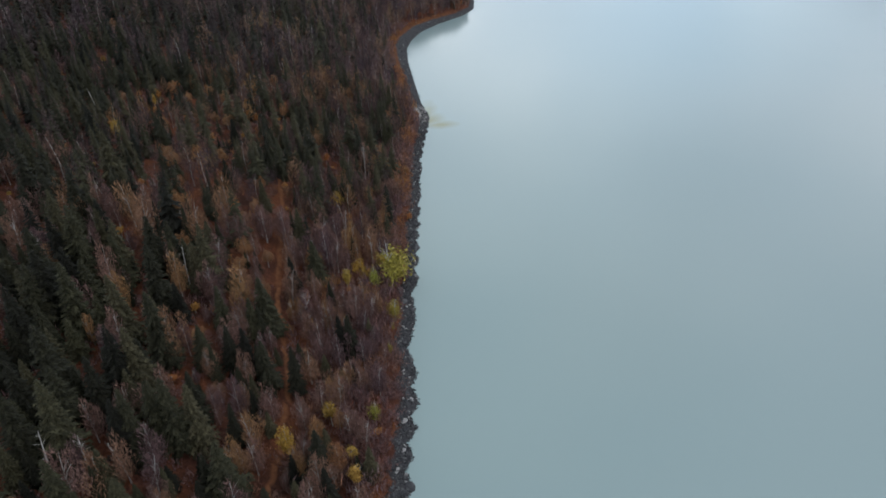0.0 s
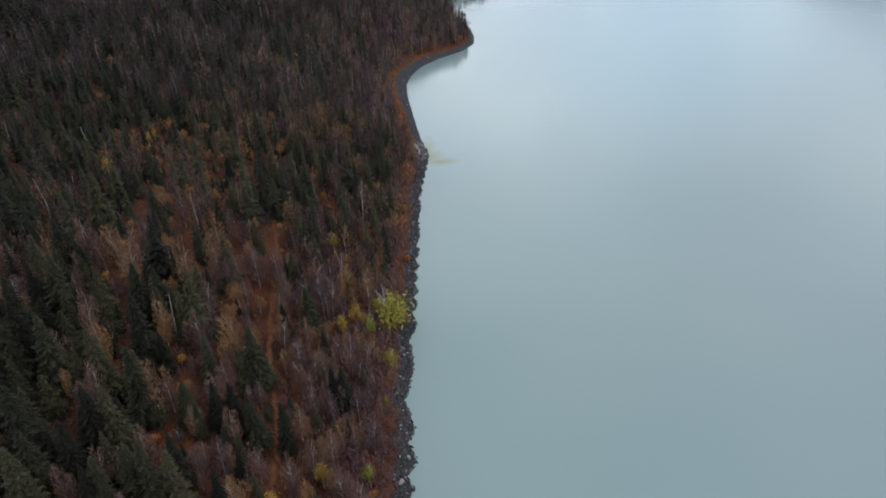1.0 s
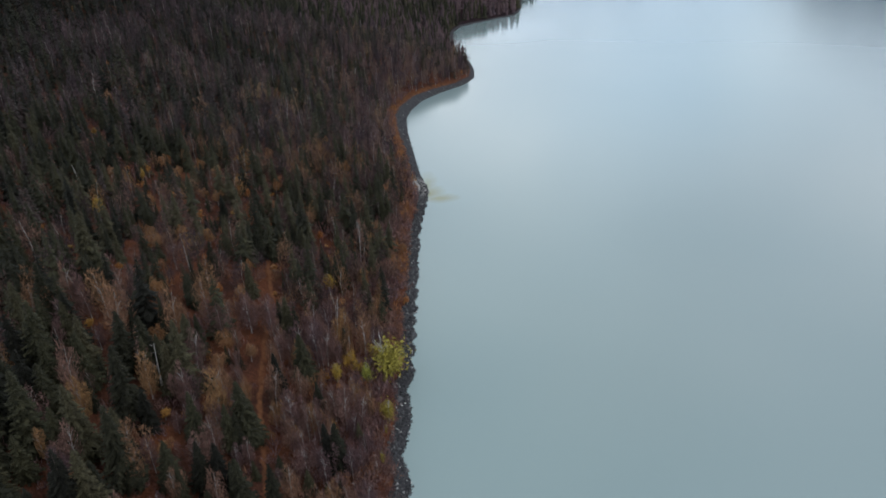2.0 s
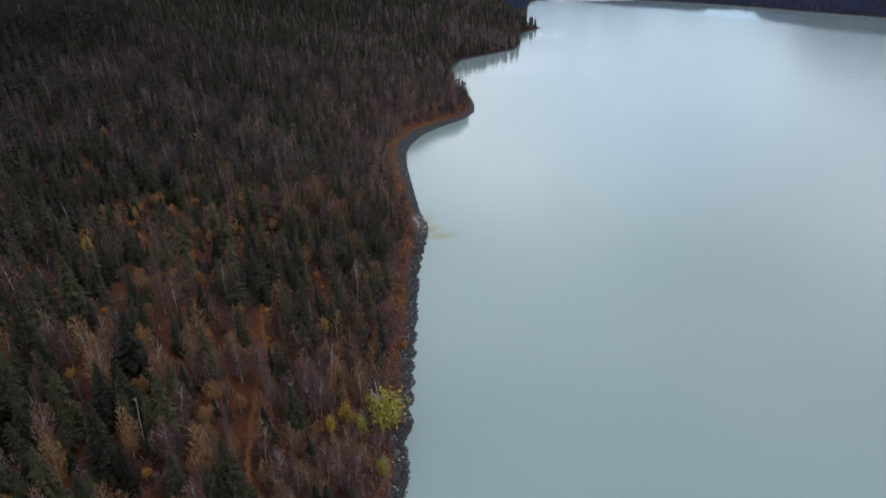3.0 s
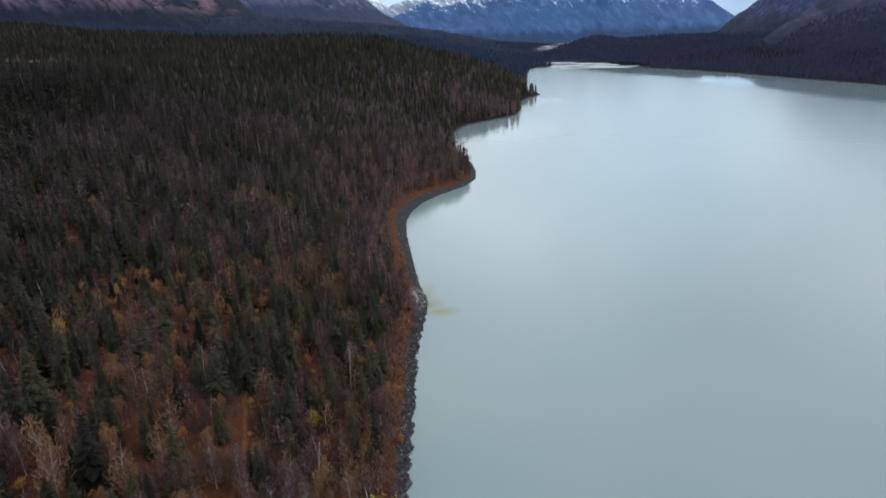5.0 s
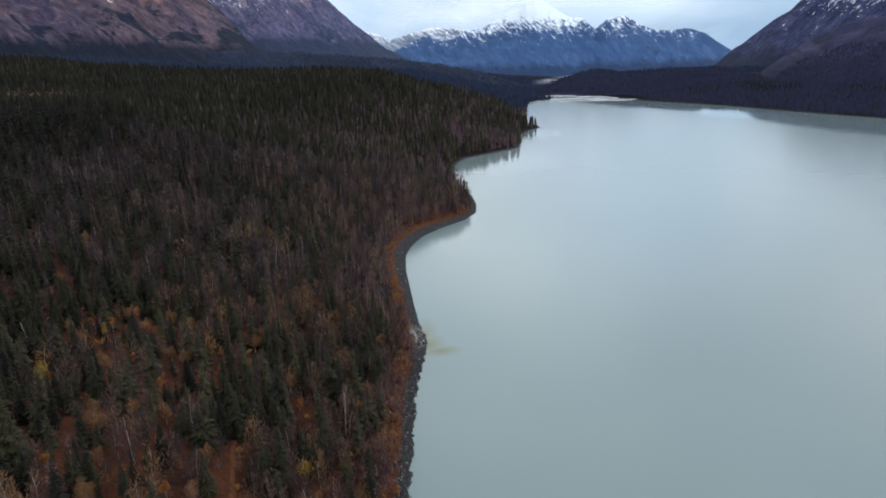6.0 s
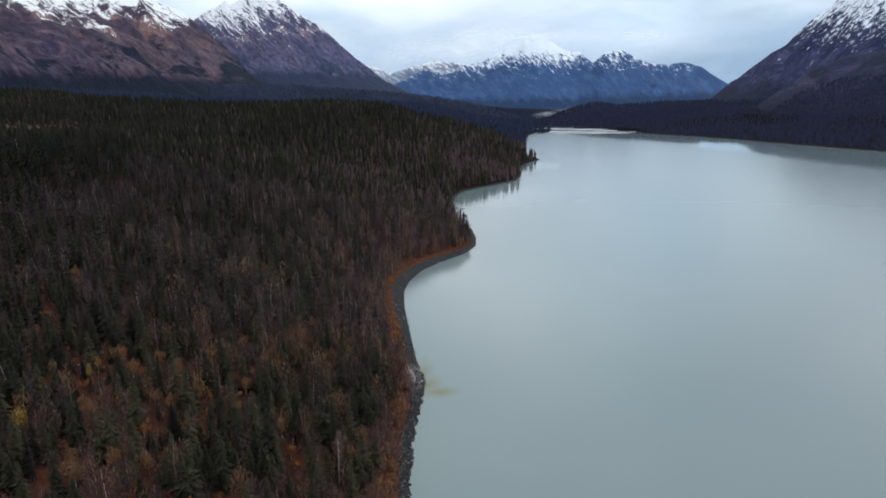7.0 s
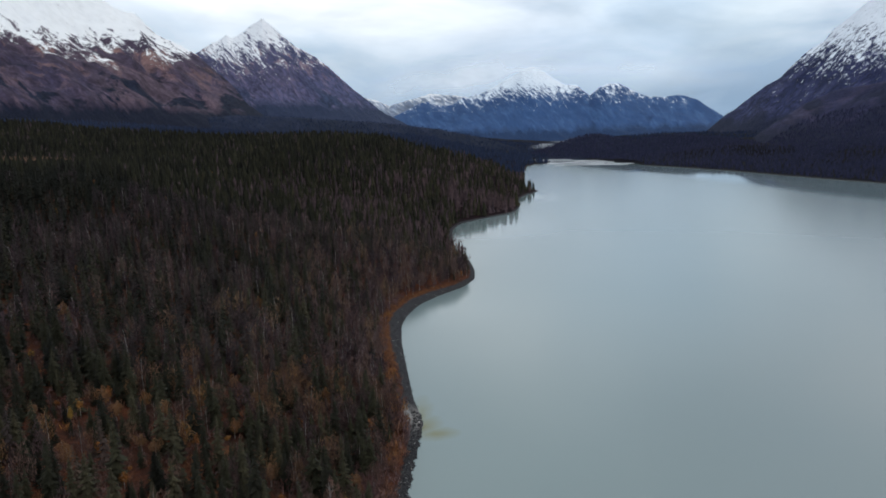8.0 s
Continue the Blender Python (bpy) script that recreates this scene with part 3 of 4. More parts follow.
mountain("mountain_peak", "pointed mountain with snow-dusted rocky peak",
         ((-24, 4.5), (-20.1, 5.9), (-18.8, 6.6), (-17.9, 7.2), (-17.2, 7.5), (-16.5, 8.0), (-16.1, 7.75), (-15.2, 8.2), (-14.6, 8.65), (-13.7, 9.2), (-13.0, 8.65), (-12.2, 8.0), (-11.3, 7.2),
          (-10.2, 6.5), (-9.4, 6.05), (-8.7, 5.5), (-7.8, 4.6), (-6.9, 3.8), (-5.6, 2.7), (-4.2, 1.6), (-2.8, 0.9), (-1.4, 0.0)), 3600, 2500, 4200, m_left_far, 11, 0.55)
mountain("mountain_snowfield", "distant white snowfield summits under cloud",
         ((-9, 2.0), (-6.1, 2.97), (-4.9, 2.7), (-3.7, 2.2), (-2.5, 2.5), (-0.3, 3.1), (1.6, 2.9), (4, 2.6), (7, 1.5)), 4700, 4300, 4950, m_white, 21, 0.6, nu=120, nv=40)
# its blue is haze put into the rock colour
mountain("mountain_blue", "distant mountains dusted with snow, haze painted in as blue",
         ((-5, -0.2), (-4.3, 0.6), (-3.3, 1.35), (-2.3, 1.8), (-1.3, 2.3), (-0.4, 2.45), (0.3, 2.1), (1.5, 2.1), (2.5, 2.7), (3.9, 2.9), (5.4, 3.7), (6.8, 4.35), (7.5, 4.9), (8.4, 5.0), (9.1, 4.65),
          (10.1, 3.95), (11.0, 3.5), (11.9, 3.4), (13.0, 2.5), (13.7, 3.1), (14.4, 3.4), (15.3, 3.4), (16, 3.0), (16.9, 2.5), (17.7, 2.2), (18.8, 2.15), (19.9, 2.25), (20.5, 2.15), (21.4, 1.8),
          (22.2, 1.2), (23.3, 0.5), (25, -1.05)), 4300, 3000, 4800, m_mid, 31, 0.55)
mountain("mountain_right", "steep dark mountain with snow-streaked top, tinted purple-blue for haze",
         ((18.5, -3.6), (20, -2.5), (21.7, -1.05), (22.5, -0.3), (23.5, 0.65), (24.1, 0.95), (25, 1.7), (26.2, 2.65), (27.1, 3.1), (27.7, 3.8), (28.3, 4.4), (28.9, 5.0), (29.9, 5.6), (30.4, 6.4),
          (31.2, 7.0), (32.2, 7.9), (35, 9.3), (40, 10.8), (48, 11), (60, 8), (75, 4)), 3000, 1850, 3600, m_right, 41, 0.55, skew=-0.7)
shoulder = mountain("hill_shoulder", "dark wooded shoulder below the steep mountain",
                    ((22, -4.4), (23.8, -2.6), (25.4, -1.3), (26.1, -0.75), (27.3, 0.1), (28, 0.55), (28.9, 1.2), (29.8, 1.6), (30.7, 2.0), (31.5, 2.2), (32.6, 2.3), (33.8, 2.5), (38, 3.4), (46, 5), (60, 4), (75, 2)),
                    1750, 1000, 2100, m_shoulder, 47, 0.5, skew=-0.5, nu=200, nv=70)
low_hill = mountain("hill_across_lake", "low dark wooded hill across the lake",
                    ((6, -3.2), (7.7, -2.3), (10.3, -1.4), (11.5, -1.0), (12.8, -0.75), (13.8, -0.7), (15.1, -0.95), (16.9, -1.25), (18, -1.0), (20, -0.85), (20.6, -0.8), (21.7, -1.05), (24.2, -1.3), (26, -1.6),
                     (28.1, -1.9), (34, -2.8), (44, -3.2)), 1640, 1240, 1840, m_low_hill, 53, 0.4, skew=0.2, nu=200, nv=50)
foot_belt = mountain("hill_foot_belt", "dark spruce belt along the mountain foot, tinted blue for haze",
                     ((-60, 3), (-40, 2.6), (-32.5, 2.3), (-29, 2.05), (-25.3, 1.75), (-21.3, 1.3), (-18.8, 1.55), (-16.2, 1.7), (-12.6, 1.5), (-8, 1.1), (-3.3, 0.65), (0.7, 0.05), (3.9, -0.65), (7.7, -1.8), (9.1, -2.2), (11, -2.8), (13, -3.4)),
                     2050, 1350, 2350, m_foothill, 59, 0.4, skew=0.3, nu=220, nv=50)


# ---- plants: small meshes as arrays, unit is the metre ----
def blades(root, tip, width, rng):
    """Thin pointed triangles from root to tip."""
    way = tip - root
    side = np.cross(way, rng.normal(size=way.shape))
    side = side / (np.linalg.norm(side, axis=1, keepdims=True) + 1e-9) * width[:, None] / 2
    v = np.stack([root - side, root + side, tip], 1).reshape(-1, 3)
    return v, np.arange(len(v)).reshape(-1, 3)


def join(*pieces):
    vs, fs, n = [], [], 0
    for v, f in pieces:
        vs.append(v)
        fs.append(f + n)
        n += len(v)
    return np.concatenate(vs), np.concatenate(fs)


def limb(points, radii, sides=5):
    """A tapered stem along points, as triangles."""
    points = np.asarray(points, float)
    a = np.arange(sides) * 2 * np.pi / sides
    ring = np.stack([np.cos(a), np.sin(a), 0 * a], -1)
    v = (points[:, None, :] + ring[None] * np.asarray(radii)[:, None, None]).reshape(-1, 3)
    f = []
    for k in range(len(points) - 1):
        for i in range(sides):
            p, q = k * sides + i, k * sides + (i + 1) % sides
            f += [(p, q, q + sides), (p, q + sides, p + sides)]
    return v, np.array(f)


def spruce_crown(rng, height=12.0, reach=1.75, whorls=26, boughs=14, twigs=2):
    """Drooping boughs set in a loose spiral, each a ridged kite with ragged side sprays."""
    lean = rng.normal(size=2) * 0.15
    v, f = [], []
    count = whorls * boughs
    lump = rng.uniform(0.75, 1.2, 12)
    for k in range(count):
        t = 0.05 + 0.93 * (k + rng.uniform(-0.5, 0.5)) / count
        a = k * 2.39996 + rng.uniform(-0.4, 0.4)
        size = reach * min(1.0, 0.62 + t * 2.4) * (1 - t) ** 0.82 * lump[int((t * 5 + a) % 12)] + 0.12
        ln = size * rng.uniform(0.55, 1.25)
        out, side = np.array((np.cos(a), np.sin(a), 0)), np.array((-np.sin(a), np.cos(a), 0))
        c = np.array((lean[0] * t, lean[1] * t, t * height))
        w = 0.16 * ln + 0.07 if twigs else (0.24 + 5.0 / count) * ln + 0.09
        droop = -0.36 * ln * rng.uniform(0.5, 1.5)
        root, tip = c + (0, 0, 0.12 * ln), c + out * ln + (0, 0, droop)
        m = c + out * ln * 0.55 + (0, 0, droop * 0.65 - 0.07)
        n = len(v)
        v += [root, m - side * w, tip, m + side * w]
        f += [(n, n + 1, n + 2), (n, n + 2, n + 3)]
        for j in range(twigs):
            u = (0.35 + 0.55 * (j + 0.5) / twigs) + rng.uniform(-0.08, 0.08)
            p = c + out * ln * u + (0, 0, droop * u + 0.03)
            for sgn in (-1, 1):
                e = p + side * sgn * w * rng.uniform(0.9, 1.5) + out * ln * 0.2 + (0, 0, -0.10 * ln)
                n = len(v)
                v += [p - out * 0.12 * ln, e, p + out * 0.14 * ln]
                f += [(n, n + 1, n + 2)]
    v += [np.array((lean[0] + 0.05, lean[1], height * 0.93)), np.array((lean[0] - 0.05, lean[1] + 0.04, height * 0.93)), np.array((lean[0], lean[1], height * 1.02))]
    f += [(len(v) - 3, len(v) - 2, len(v) - 1)]
    return np.array(v, float), np.array(f)


def spruce_far(rng, height=12.0, reach=1.6, tiers=3, sides=5, ragged=0.5):
    """A spruce of few ragged tiers."""
    v, f = [], []
    for k in range(tiers):
        z0, z1 = height * (0.04 + 0.80 * k / tiers), height * min(1.0, (k + 1.75) / tiers)
        rr = reach * (1 - 0.72 * k / tiers)
        turn, n = rng.uniform(0, 6.28), len(v)
        v.append((rng.normal() * 0.1, rng.normal() * 0.1, z1))
        for i in range(sides):
            a = turn + i * 2 * np.pi / sides
            q = rr * rng.uniform(1.1 - ragged, 0.75 + ragged)
            v.append((q * np.cos(a), q * np.sin(a), z0 + rng.uniform(-0.5, 0.6)))
        f += [(n, n + 1 + i, n + 1 + (i + 1) % sides) for i in range(sides)]
    return np.array(v, float), np.array(f)


def birch_wood(rng, height=8.5, limbs=10, free=4):
    """A bent trunk with its small limbs, and the few larger limbs by themselves."""
    bend = rng.normal(size=2) * 0.35
    t = np.linspace(0, 1, 5)
    spine = np.stack([bend[0] * t ** 2, bend[1] * t ** 2, t * height * 0.93], -1)
    pieces = []
    for i in range(limbs):
        u = rng.uniform(0.3, 0.8)
        a, ln = rng.uniform(0, 6.28), rng.uniform(0.9, 1.7)
        p = np.array((bend[0] * u * u, bend[1] * u * u, u * height * 0.93))
        q = p + (np.cos(a) * ln * 0.6, np.sin(a) * ln * 0.6, ln)
        pieces.append(limb((p, (p + q) / 2 + (0, 0, 0.1), q), (0.045, 0.030, 0.010), 3))
    return join(limb(spine, 0.095 * (1 - t) + 0.016), *pieces[free:]), pieces[:free]


def feather(rng, count, height, reach, low, leaders):
    """Points of an upswept crown of several leaders, and how far out each one lies."""
    off = rng.normal(size=(leaders, 2)) * reach * 0.42
    off[0] = 0
    top = np.concatenate([[1.0], rng.uniform(0.62, 0.95, leaders - 1)])
    k = rng.integers(0, leaders, count)
    u = rng.beta(1.35, 1.25, count)
    girth = reach * 0.62 * np.sqrt(u + 0.08) * (1 - u) ** 0.55 * 1.7
    a, q = rng.uniform(0, 6.28, count), np.sqrt(rng.uniform(0, 1, count))
    out = np.stack([np.cos(a) * q * girth, np.sin(a) * q * girth, 0 * u], -1)
    p = out.copy()
    p[:, :2] += off[k] * np.minimum(0.35 + u, 1)[:, None]
    p[:, 2] = height * (low + (top[k] - low) * u)
    return p, out


def twig_crown(rng, height=8.5, reach=1.5, count=920, low=0.14, width=0.068, length=0.75, leaders=5):
    """A haze of fine bare upswept twigs with an uneven outline."""
    p, out = feather(rng, count, height, reach, low, leaders)
    way = out * 0.30 + rng.normal(size=(count, 3)) * 0.24 + (0, 0, 0.8)
    ln = length * rng.uniform(0.5, 1.3, count)
    return blades(p, p + way * ln[:, None], width * rng.uniform(0.6, 1.4, count), rng)


def leaf_crown(rng, height=7.0, reach=1.3, count=620, low=0.22, size=0.20, leaders=5):
    """Small leaves in loose upswept clumps with gaps between."""
    p, out = feather(rng, count, height, reach, low, leaders)
    lumps = p[rng.integers(0, count, count // 12)]
    pull = rng.integers(0, len(lumps), count)
    p = p * 0.45 + 0.55 * lumps[pull] + rng.normal(size=p.shape) * 0.22
    q = rng.normal(size=(count, 3, 3)) * size * 0.62
    q -= q.mean(1, keepdims=True)
    return (p[:, None, :] + q).reshape(-1, 3), np.arange(count * 3).reshape(-1, 3)


def scatter_joined(name, label, kinds, xs, ys, hs, tints, material, rng, category, unit, sink=0.25, heights=None):
    """Many plants in one sheet: each place takes one of the unit meshes, turned, sized and tinted."""
    pick = rng.integers(0, len(kinds), len(xs))
    vs, fs, ts, n = [], [], [], 0
    zs = (ground_z(xs, ys) if heights is None else heights) - sink
    for k, (v, f) in enumerate(kinds):
        i = np.nonzero(pick == k)[0]
        if not len(i):
            continue
        a = rng.uniform(0, 6.28, len(i))
        c, s_, g = np.cos(a)[:, None], np.sin(a)[:, None], (hs[i] / unit)[:, None]
        wide = g * rng.uniform(0.85, 1.2, len(i))[:, None]
        w = np.stack([(v[None, :, 0] * c - v[None, :, 1] * s_) * wide + xs[i][:, None],
                      (v[None, :, 0] * s_ + v[None, :, 1] * c) * wide + ys[i][:, None],
                      v[None, :, 2] * g + zs[i][:, None]], -1).reshape(-1, 3)
        vs.append(w)
        fs.append((f[None] + (np.arange(len(i)) * len(v))[:, None, None]).reshape(-1, 3) + n)
        ts.append(np.repeat(tints[i], len(v)))
        n += len(w)
    ob = sheet(name, np.concatenate(vs), np.concatenate(fs), material, tint=np.concatenate(ts))
    return tagged(ob, label, category, kind="stuff")


def jittered(x0, x1, y0, y1, step, rng):
    x, y = np.meshgrid(np.arange(x0, x1, step), np.arange(y0, y1, step))
    x, y = x.ravel(), y.ravel()
    return x + rng.uniform(-0.48, 0.48, len(x)) * step, y + rng.uniform(-0.48, 0.48, len(y)) * step


rng = np.random.default_rng(7)


def in_view(x, y, wide=41.0, back=55.0):
    """The wedge of the valley that the flight looks into."""
    return np.abs(np.degrees(np.arctan2(x, y + back))) < wide


# ---- the near wood, up to 360 m: every tree by chance, thinner along trail and shore ----
nx, ny = jittered(-330, 60, -34, 380, 2.95, rng)
ex_, ey_ = jittered(-42, 0, 38, 190, 3.5, rng)
ed_ = land_distance(ex_, ey_)[0]
ok = (ed_ > 5.5) & (ed_ < 33)
nx, ny = np.concatenate([nx, ex_[ok]]), np.concatenate([ny, ey_[ok]])
nd, _ = land_distance(nx, ny)
patch = fbm(nx / 13, ny / 13, 13, 3)
keep = (nd > np.interp(ny, (90, 115, 200, 222, 300, 345), (4.5, 5.0, 5.4, 7.6, 7.6, 2.8))) & in_view(nx, ny, 41.0, 90.0) & (np.abs(nx - trail_x(ny)) > np.where(ny < 122, 1.15, 0.3))
keep &= rng.uniform(size=len(nx)) < np.where(patch < 0.33, 0.7, 0.95)
nx, ny, nd, patch = (v[keep] for v in (nx, ny, nd, patch))
roll = rng.uniform(size=len(nx))
p_spruce = np.interp(nd, (5, 22, 32, 60, 95, 140, 230), (0.13, 0.27, 0.42, 0.47, 0.55, 0.70, 0.86))
p_spruce = np.clip(p_spruce + (0.10 + 0.16 * np.clip((45 - nd) / 15, 0, 1)) * np.clip((ny - 95) / 40, 0, 1) * np.clip((270 - ny) / 70, 0, 1) + 0.55 * np.exp(-((nx - 4) / 22) ** 2 - ((ny - 356) / 22) ** 2) + 0.7 * (patch - 0.5) + np.interp(ny, (90, 150), (0.55, 1.0)) * (fbm(nx / 42, ny / 42, 33, 2) - 0.5) + np.clip((130 - ny) / 20, 0, 1) * (0.14 * np.clip((nd - 36) / 10, 0, 1) - 0.12 * np.clip((45 - nd) / 10, 0, 1)), 0.04, 0.94)
is_spruce = roll < p_spruce
glow = fbm(nx / 30 + 40, ny / 30, 23, 3) + 0.10 * np.exp(-((nx + 60) / 30) ** 2 - ((ny - 150) / 45) ** 2)
is_gold = ~is_spruce & (rng.uniform(size=len(nx)) < np.clip((glow - 0.47) * 1.3, 0.015, 0.18) * np.clip(nd / 45, 0.25, 1) * np.where(ny < 130, np.clip((ny - 85) / 45, 0.1, 1), 1) * np.where(ny > 195, 0.12, 1))
is_bare = ~is_spruce & ~is_gold
tall = np.where(is_spruce, np.clip(rng.normal(7.6 + 1.8 * np.clip((ny - 150) / 80, 0, 1) + 2.2 * np.clip((nd - 22) / 12, 0, 1) * np.clip((115 - ny) / 20, 0, 1), 2.2, len(nx)), 3.5, 14), np.clip(rng.normal(7.2 + 1.3 * np.clip((ny - 150) / 80, 0, 1), 1.6, len(nx)), 3.5, 11.5))
tall = np.where(is_gold, np.clip(tall * 0.7, 3.0, 5.0), tall)
tall = np.where(nd < 12, tall * np.clip(0.60 + nd / 24, 0.6, 1), tall)
tint = np.clip(rng.normal(0.42, 0.30, len(nx)) + 0.25 * (patch - 0.5), 0, 1)
tint = np.where(is_spruce & (ny > 150), np.clip(tint - 0.10 * np.clip((ny - 150) / 80, 0, 1) - 0.34 * np.clip((nd - 110) / 80, 0, 1), 0, 1), tint)
tint = np.where(is_spruce & (ny > 100), np.clip(tint + 0.2 * np.clip((60 - nd) / 25, 0, 1), 0, 1), tint)
tint = np.where(is_bare, np.clip(rng.beta(1.25, 1.3, len(nx)) * 0.97 + 1.3 * np.maximum(glow - 0.54, 0) * (rng.uniform(size=len(nx)) < 0.5), 0, 1), tint)
tint = np.where(is_bare, tint * (1 - 0.78 * np.clip((nd - 60) / 100, 0, 1)), tint)

# trees that stand out in the wood: x, y, height
NEAR_SPRUCE = ((-42.6, 46.2, 12), (-37.0, 47.3, 9.96), (-36.3, 47.9, 11), (-17.0, 50.7, 9), (-32.9, 51.0, 11), (-27.3, 53.3, 7.74), (-46.8, 54.2, 12), (-31.9, 55.0, 11),
        (-40.1, 56.0, 13), (-41.8, 56.9, 10.1), (-38.6, 57.2, 12.5), (-26.9, 61.1, 8), (-25.7, 64.1, 9), (-22.2, 65.0, 10), (-43.7, 66.1, 12), (-18.7, 68.6, 6.68),
        (-51.9, 71.7, 11.4), (-33.0, 72.0, 13.8), (-41.7, 73.7, 12), (-46.5, 74.2, 6.73), (-27.7, 75.3, 12), (-27.1, 76.0, 10.4), (-56.4, 77.8, 12))
SLOPE_SPRUCE = ((-52.1, 79.5, 12), (-25.9, 85.8, 8.6), (-59.8, 91.4, 13), (-27.1, 100.8, 10), (-73.8, 105.2, 13), (-60.7, 106.5, 13), (-72.0, 106.7, 13), (-35.2, 109.1, 7.3),
        (-42.6, 113.2, 8.9), (-37.2, 123.7, 9.5), (-39.1, 129.2, 5.5), (-33.2, 132.0, 5.8), (-18.5, 132.3, 4.6), (-47.1, 136.0, 7.5), (-61.6, 145.8, 7.4), (-29.5, 151.9, 8.2),
        (-85.3, 153.6, 13), (-23.5, 153.8, 8.2), (-58.5, 158.2, 9.7), (-88.2, 182.4, 13), (14.1, 355.7, 11), (12.7, 363.0, 9), (10.6, 368.6, 10))
NEAR_GOLD = ((-12.4, 49.6, 5), (-13.7, 54.0, 3.0), (-10.9, 58.1, 2.2), (-16.9, 59.8, 4.6), (-36.6, 60.1, 2.6), (-18.2, 67.0, 3.0), (-44.7, 73.6, 3.3), (-38.1, 75.0, 3.2),
        (-18.0, 90.7, 2.6), (-54.1, 90.8, 5.98), (-19.9, 93.0, 5.15), (-8.6, 100.5, 2.6), (-39.6, 105.9, 5), (-56.9, 108.1, 6.13))
SLOPE_GOLD = ((-31.8, 112.4, 3.37), (-20.2, 115.2, 4.02), (-8.1, 120.0, 3.4), (-33.8, 120.2, 4.5), (-25.5, 134.1, 3.89), (-52.0, 135.2, 5.11), (-10.0, 135.8, 3.5), (-48.5, 137.2, 5.08),
        (-26.9, 139.1, 3.01), (-28.2, 140.4, 5.25), (-71.6, 155.6, 6.5), (-42.1, 157.5, 3.2), (-77.9, 162.6, 6.5), (-94.1, 181.9, 5), (-154.4, 496.0, 11))
STANDING_LIME = ((-11.0, 95.6, 8.3), (-13.7, 93.2, 4.6), (-9.6, 84.4, 3.0), (-10.8, 93.4, 3.2), (-11.2, 61.3, 2.2), (-9.9, 82.2, 2.4), (-11.2, 99.5, 2.4), (-10.0, 75.8, 3.0))
STANDING_YELLOW = ((-70.8, 131.7, 5.8), (-23.1, 119.0, 5.4), (-16.6, 96.4, 3.6), (-15.4, 95.0, 3.4), (-12.8, 99.0, 3.4), (-18.3, 92.2, 4.4), (-21.1, 53.0, 5.6))
NEAR_TAN = ((-14.6, 51.3, 6), (-18.1, 55.8, 5.5), (-15.6, 58.4, 7), (-36.3, 69.4, 3.33), (-34.5, 86.8, 5.38), (-43.5, 89.5, 6.57), (-34.5, 91.7, 7.11), (-31.4, 92.1, 5.45),
        (-47.7, 100.0, 7.94), (-36.1, 105.9, 6), (-50.5, 109.8, 4.6), (-37.2, 116.1, 5.6), (-53.7, 116.7, 8), (-57.8, 123.0, 5.2), (-51.8, 123.6, 6), (-46.5, 124.1, 6.5),
        (-63.5, 140.0, 6))
SLOPE_TAN = ((-9.9, 143.1, 3.7), (-67.1, 144.6, 4.6), (-31.0, 145.9, 7.62), (-51.7, 146.8, 5.87), (-54.9, 148.4, 5.55), (-16.3, 152.1, 5.0), (-79.5, 156.8, 5.0), (-41.2, 158.8, 6.5),
        (-64.8, 159.8, 5.58), (-55.3, 159.8, 7.37), (-65.6, 162.2, 5.17), (-69.4, 164.5, 7.24), (-61.2, 164.7, 7.09), (-47.1, 178.0, 7), (-27.2, 184.5, 7), (-35.6, 203.6, 6.2),
        (-102.6, 211.4, 8.4), (-58.8, 245.6, 8.0))
STANDING_BARE = ((-41.1, 78.7, 8), (-19.5, 141.6, 8), (-30.2, 99.9, 8), (-21.2, 103.7, 8), (-13.7, 72.3, 6), (-22.7, 85.7, 7), (-43.8, 60.9, 7), (-24.3, 50.0, 7),
        (-20.2, 74.1, 7), (-57.5, 76.7, 7), (-15.4, 59.4, 7), (-10.2, 63.5, 4), (-12.8, 68.5, 4), (-17.4, 63.8, 5.5), (-15.2, 66.4, 6), (-12.5, 73.9, 5),
        (-17.0, 78.8, 6), (-19.9, 82.6, 6), (-25.1, 52.5, 8.54), (-19.9, 57.5, 7.05))
PLACED = {"spruce": NEAR_SPRUCE + SLOPE_SPRUCE, "gold": NEAR_GOLD + SLOPE_GOLD, "yellow": STANDING_YELLOW, "lime": STANDING_LIME, "tan": NEAR_TAN + SLOPE_TAN, "bare": STANDING_BARE}
spot = np.array([(x, y) for row in PLACED.values() for x, y, _ in row])
free = (np.hypot(nx[:, None] - spot[None, :, 0], ny[:, None] - spot[None, :, 1]) > 1.7).all(1)
# what grows on the lake side of a bright tree or of the trail stays low
bright = np.array([row for kind in ("gold", "yellow", "lime", "tan") for row in PLACED[kind]] + [(float(trail_x(y)) - 0.3, y, 0.0) for y in range(44, 100)])
aim = np.array((0.0, 45.0)) - bright[:, :2]
afar = np.linalg.norm(aim, axis=1)
aim = aim / afar[:, None]
ox, oy = nx[:, None] - bright[None, :, 0], ny[:, None] - bright[None, :, 1]
along, across = ox * aim[:, 0] + oy * aim[:, 1], np.abs(ox * aim[:, 1] - oy * aim[:, 0])
lid = np.where((across < np.where(bright[:, 2] > 0, 1.9, 0.8)) & (along > 0) & (along < np.where(bright[:, 2] > 0, 10, 4)), 0.42 * bright[:, 2] + (along - 0.6) * 56 / afar, 99).min(1)
lane = lid < 4.0
is_bare, is_spruce, is_gold = is_bare | lane, is_spruce & ~lane, is_gold & ~lane
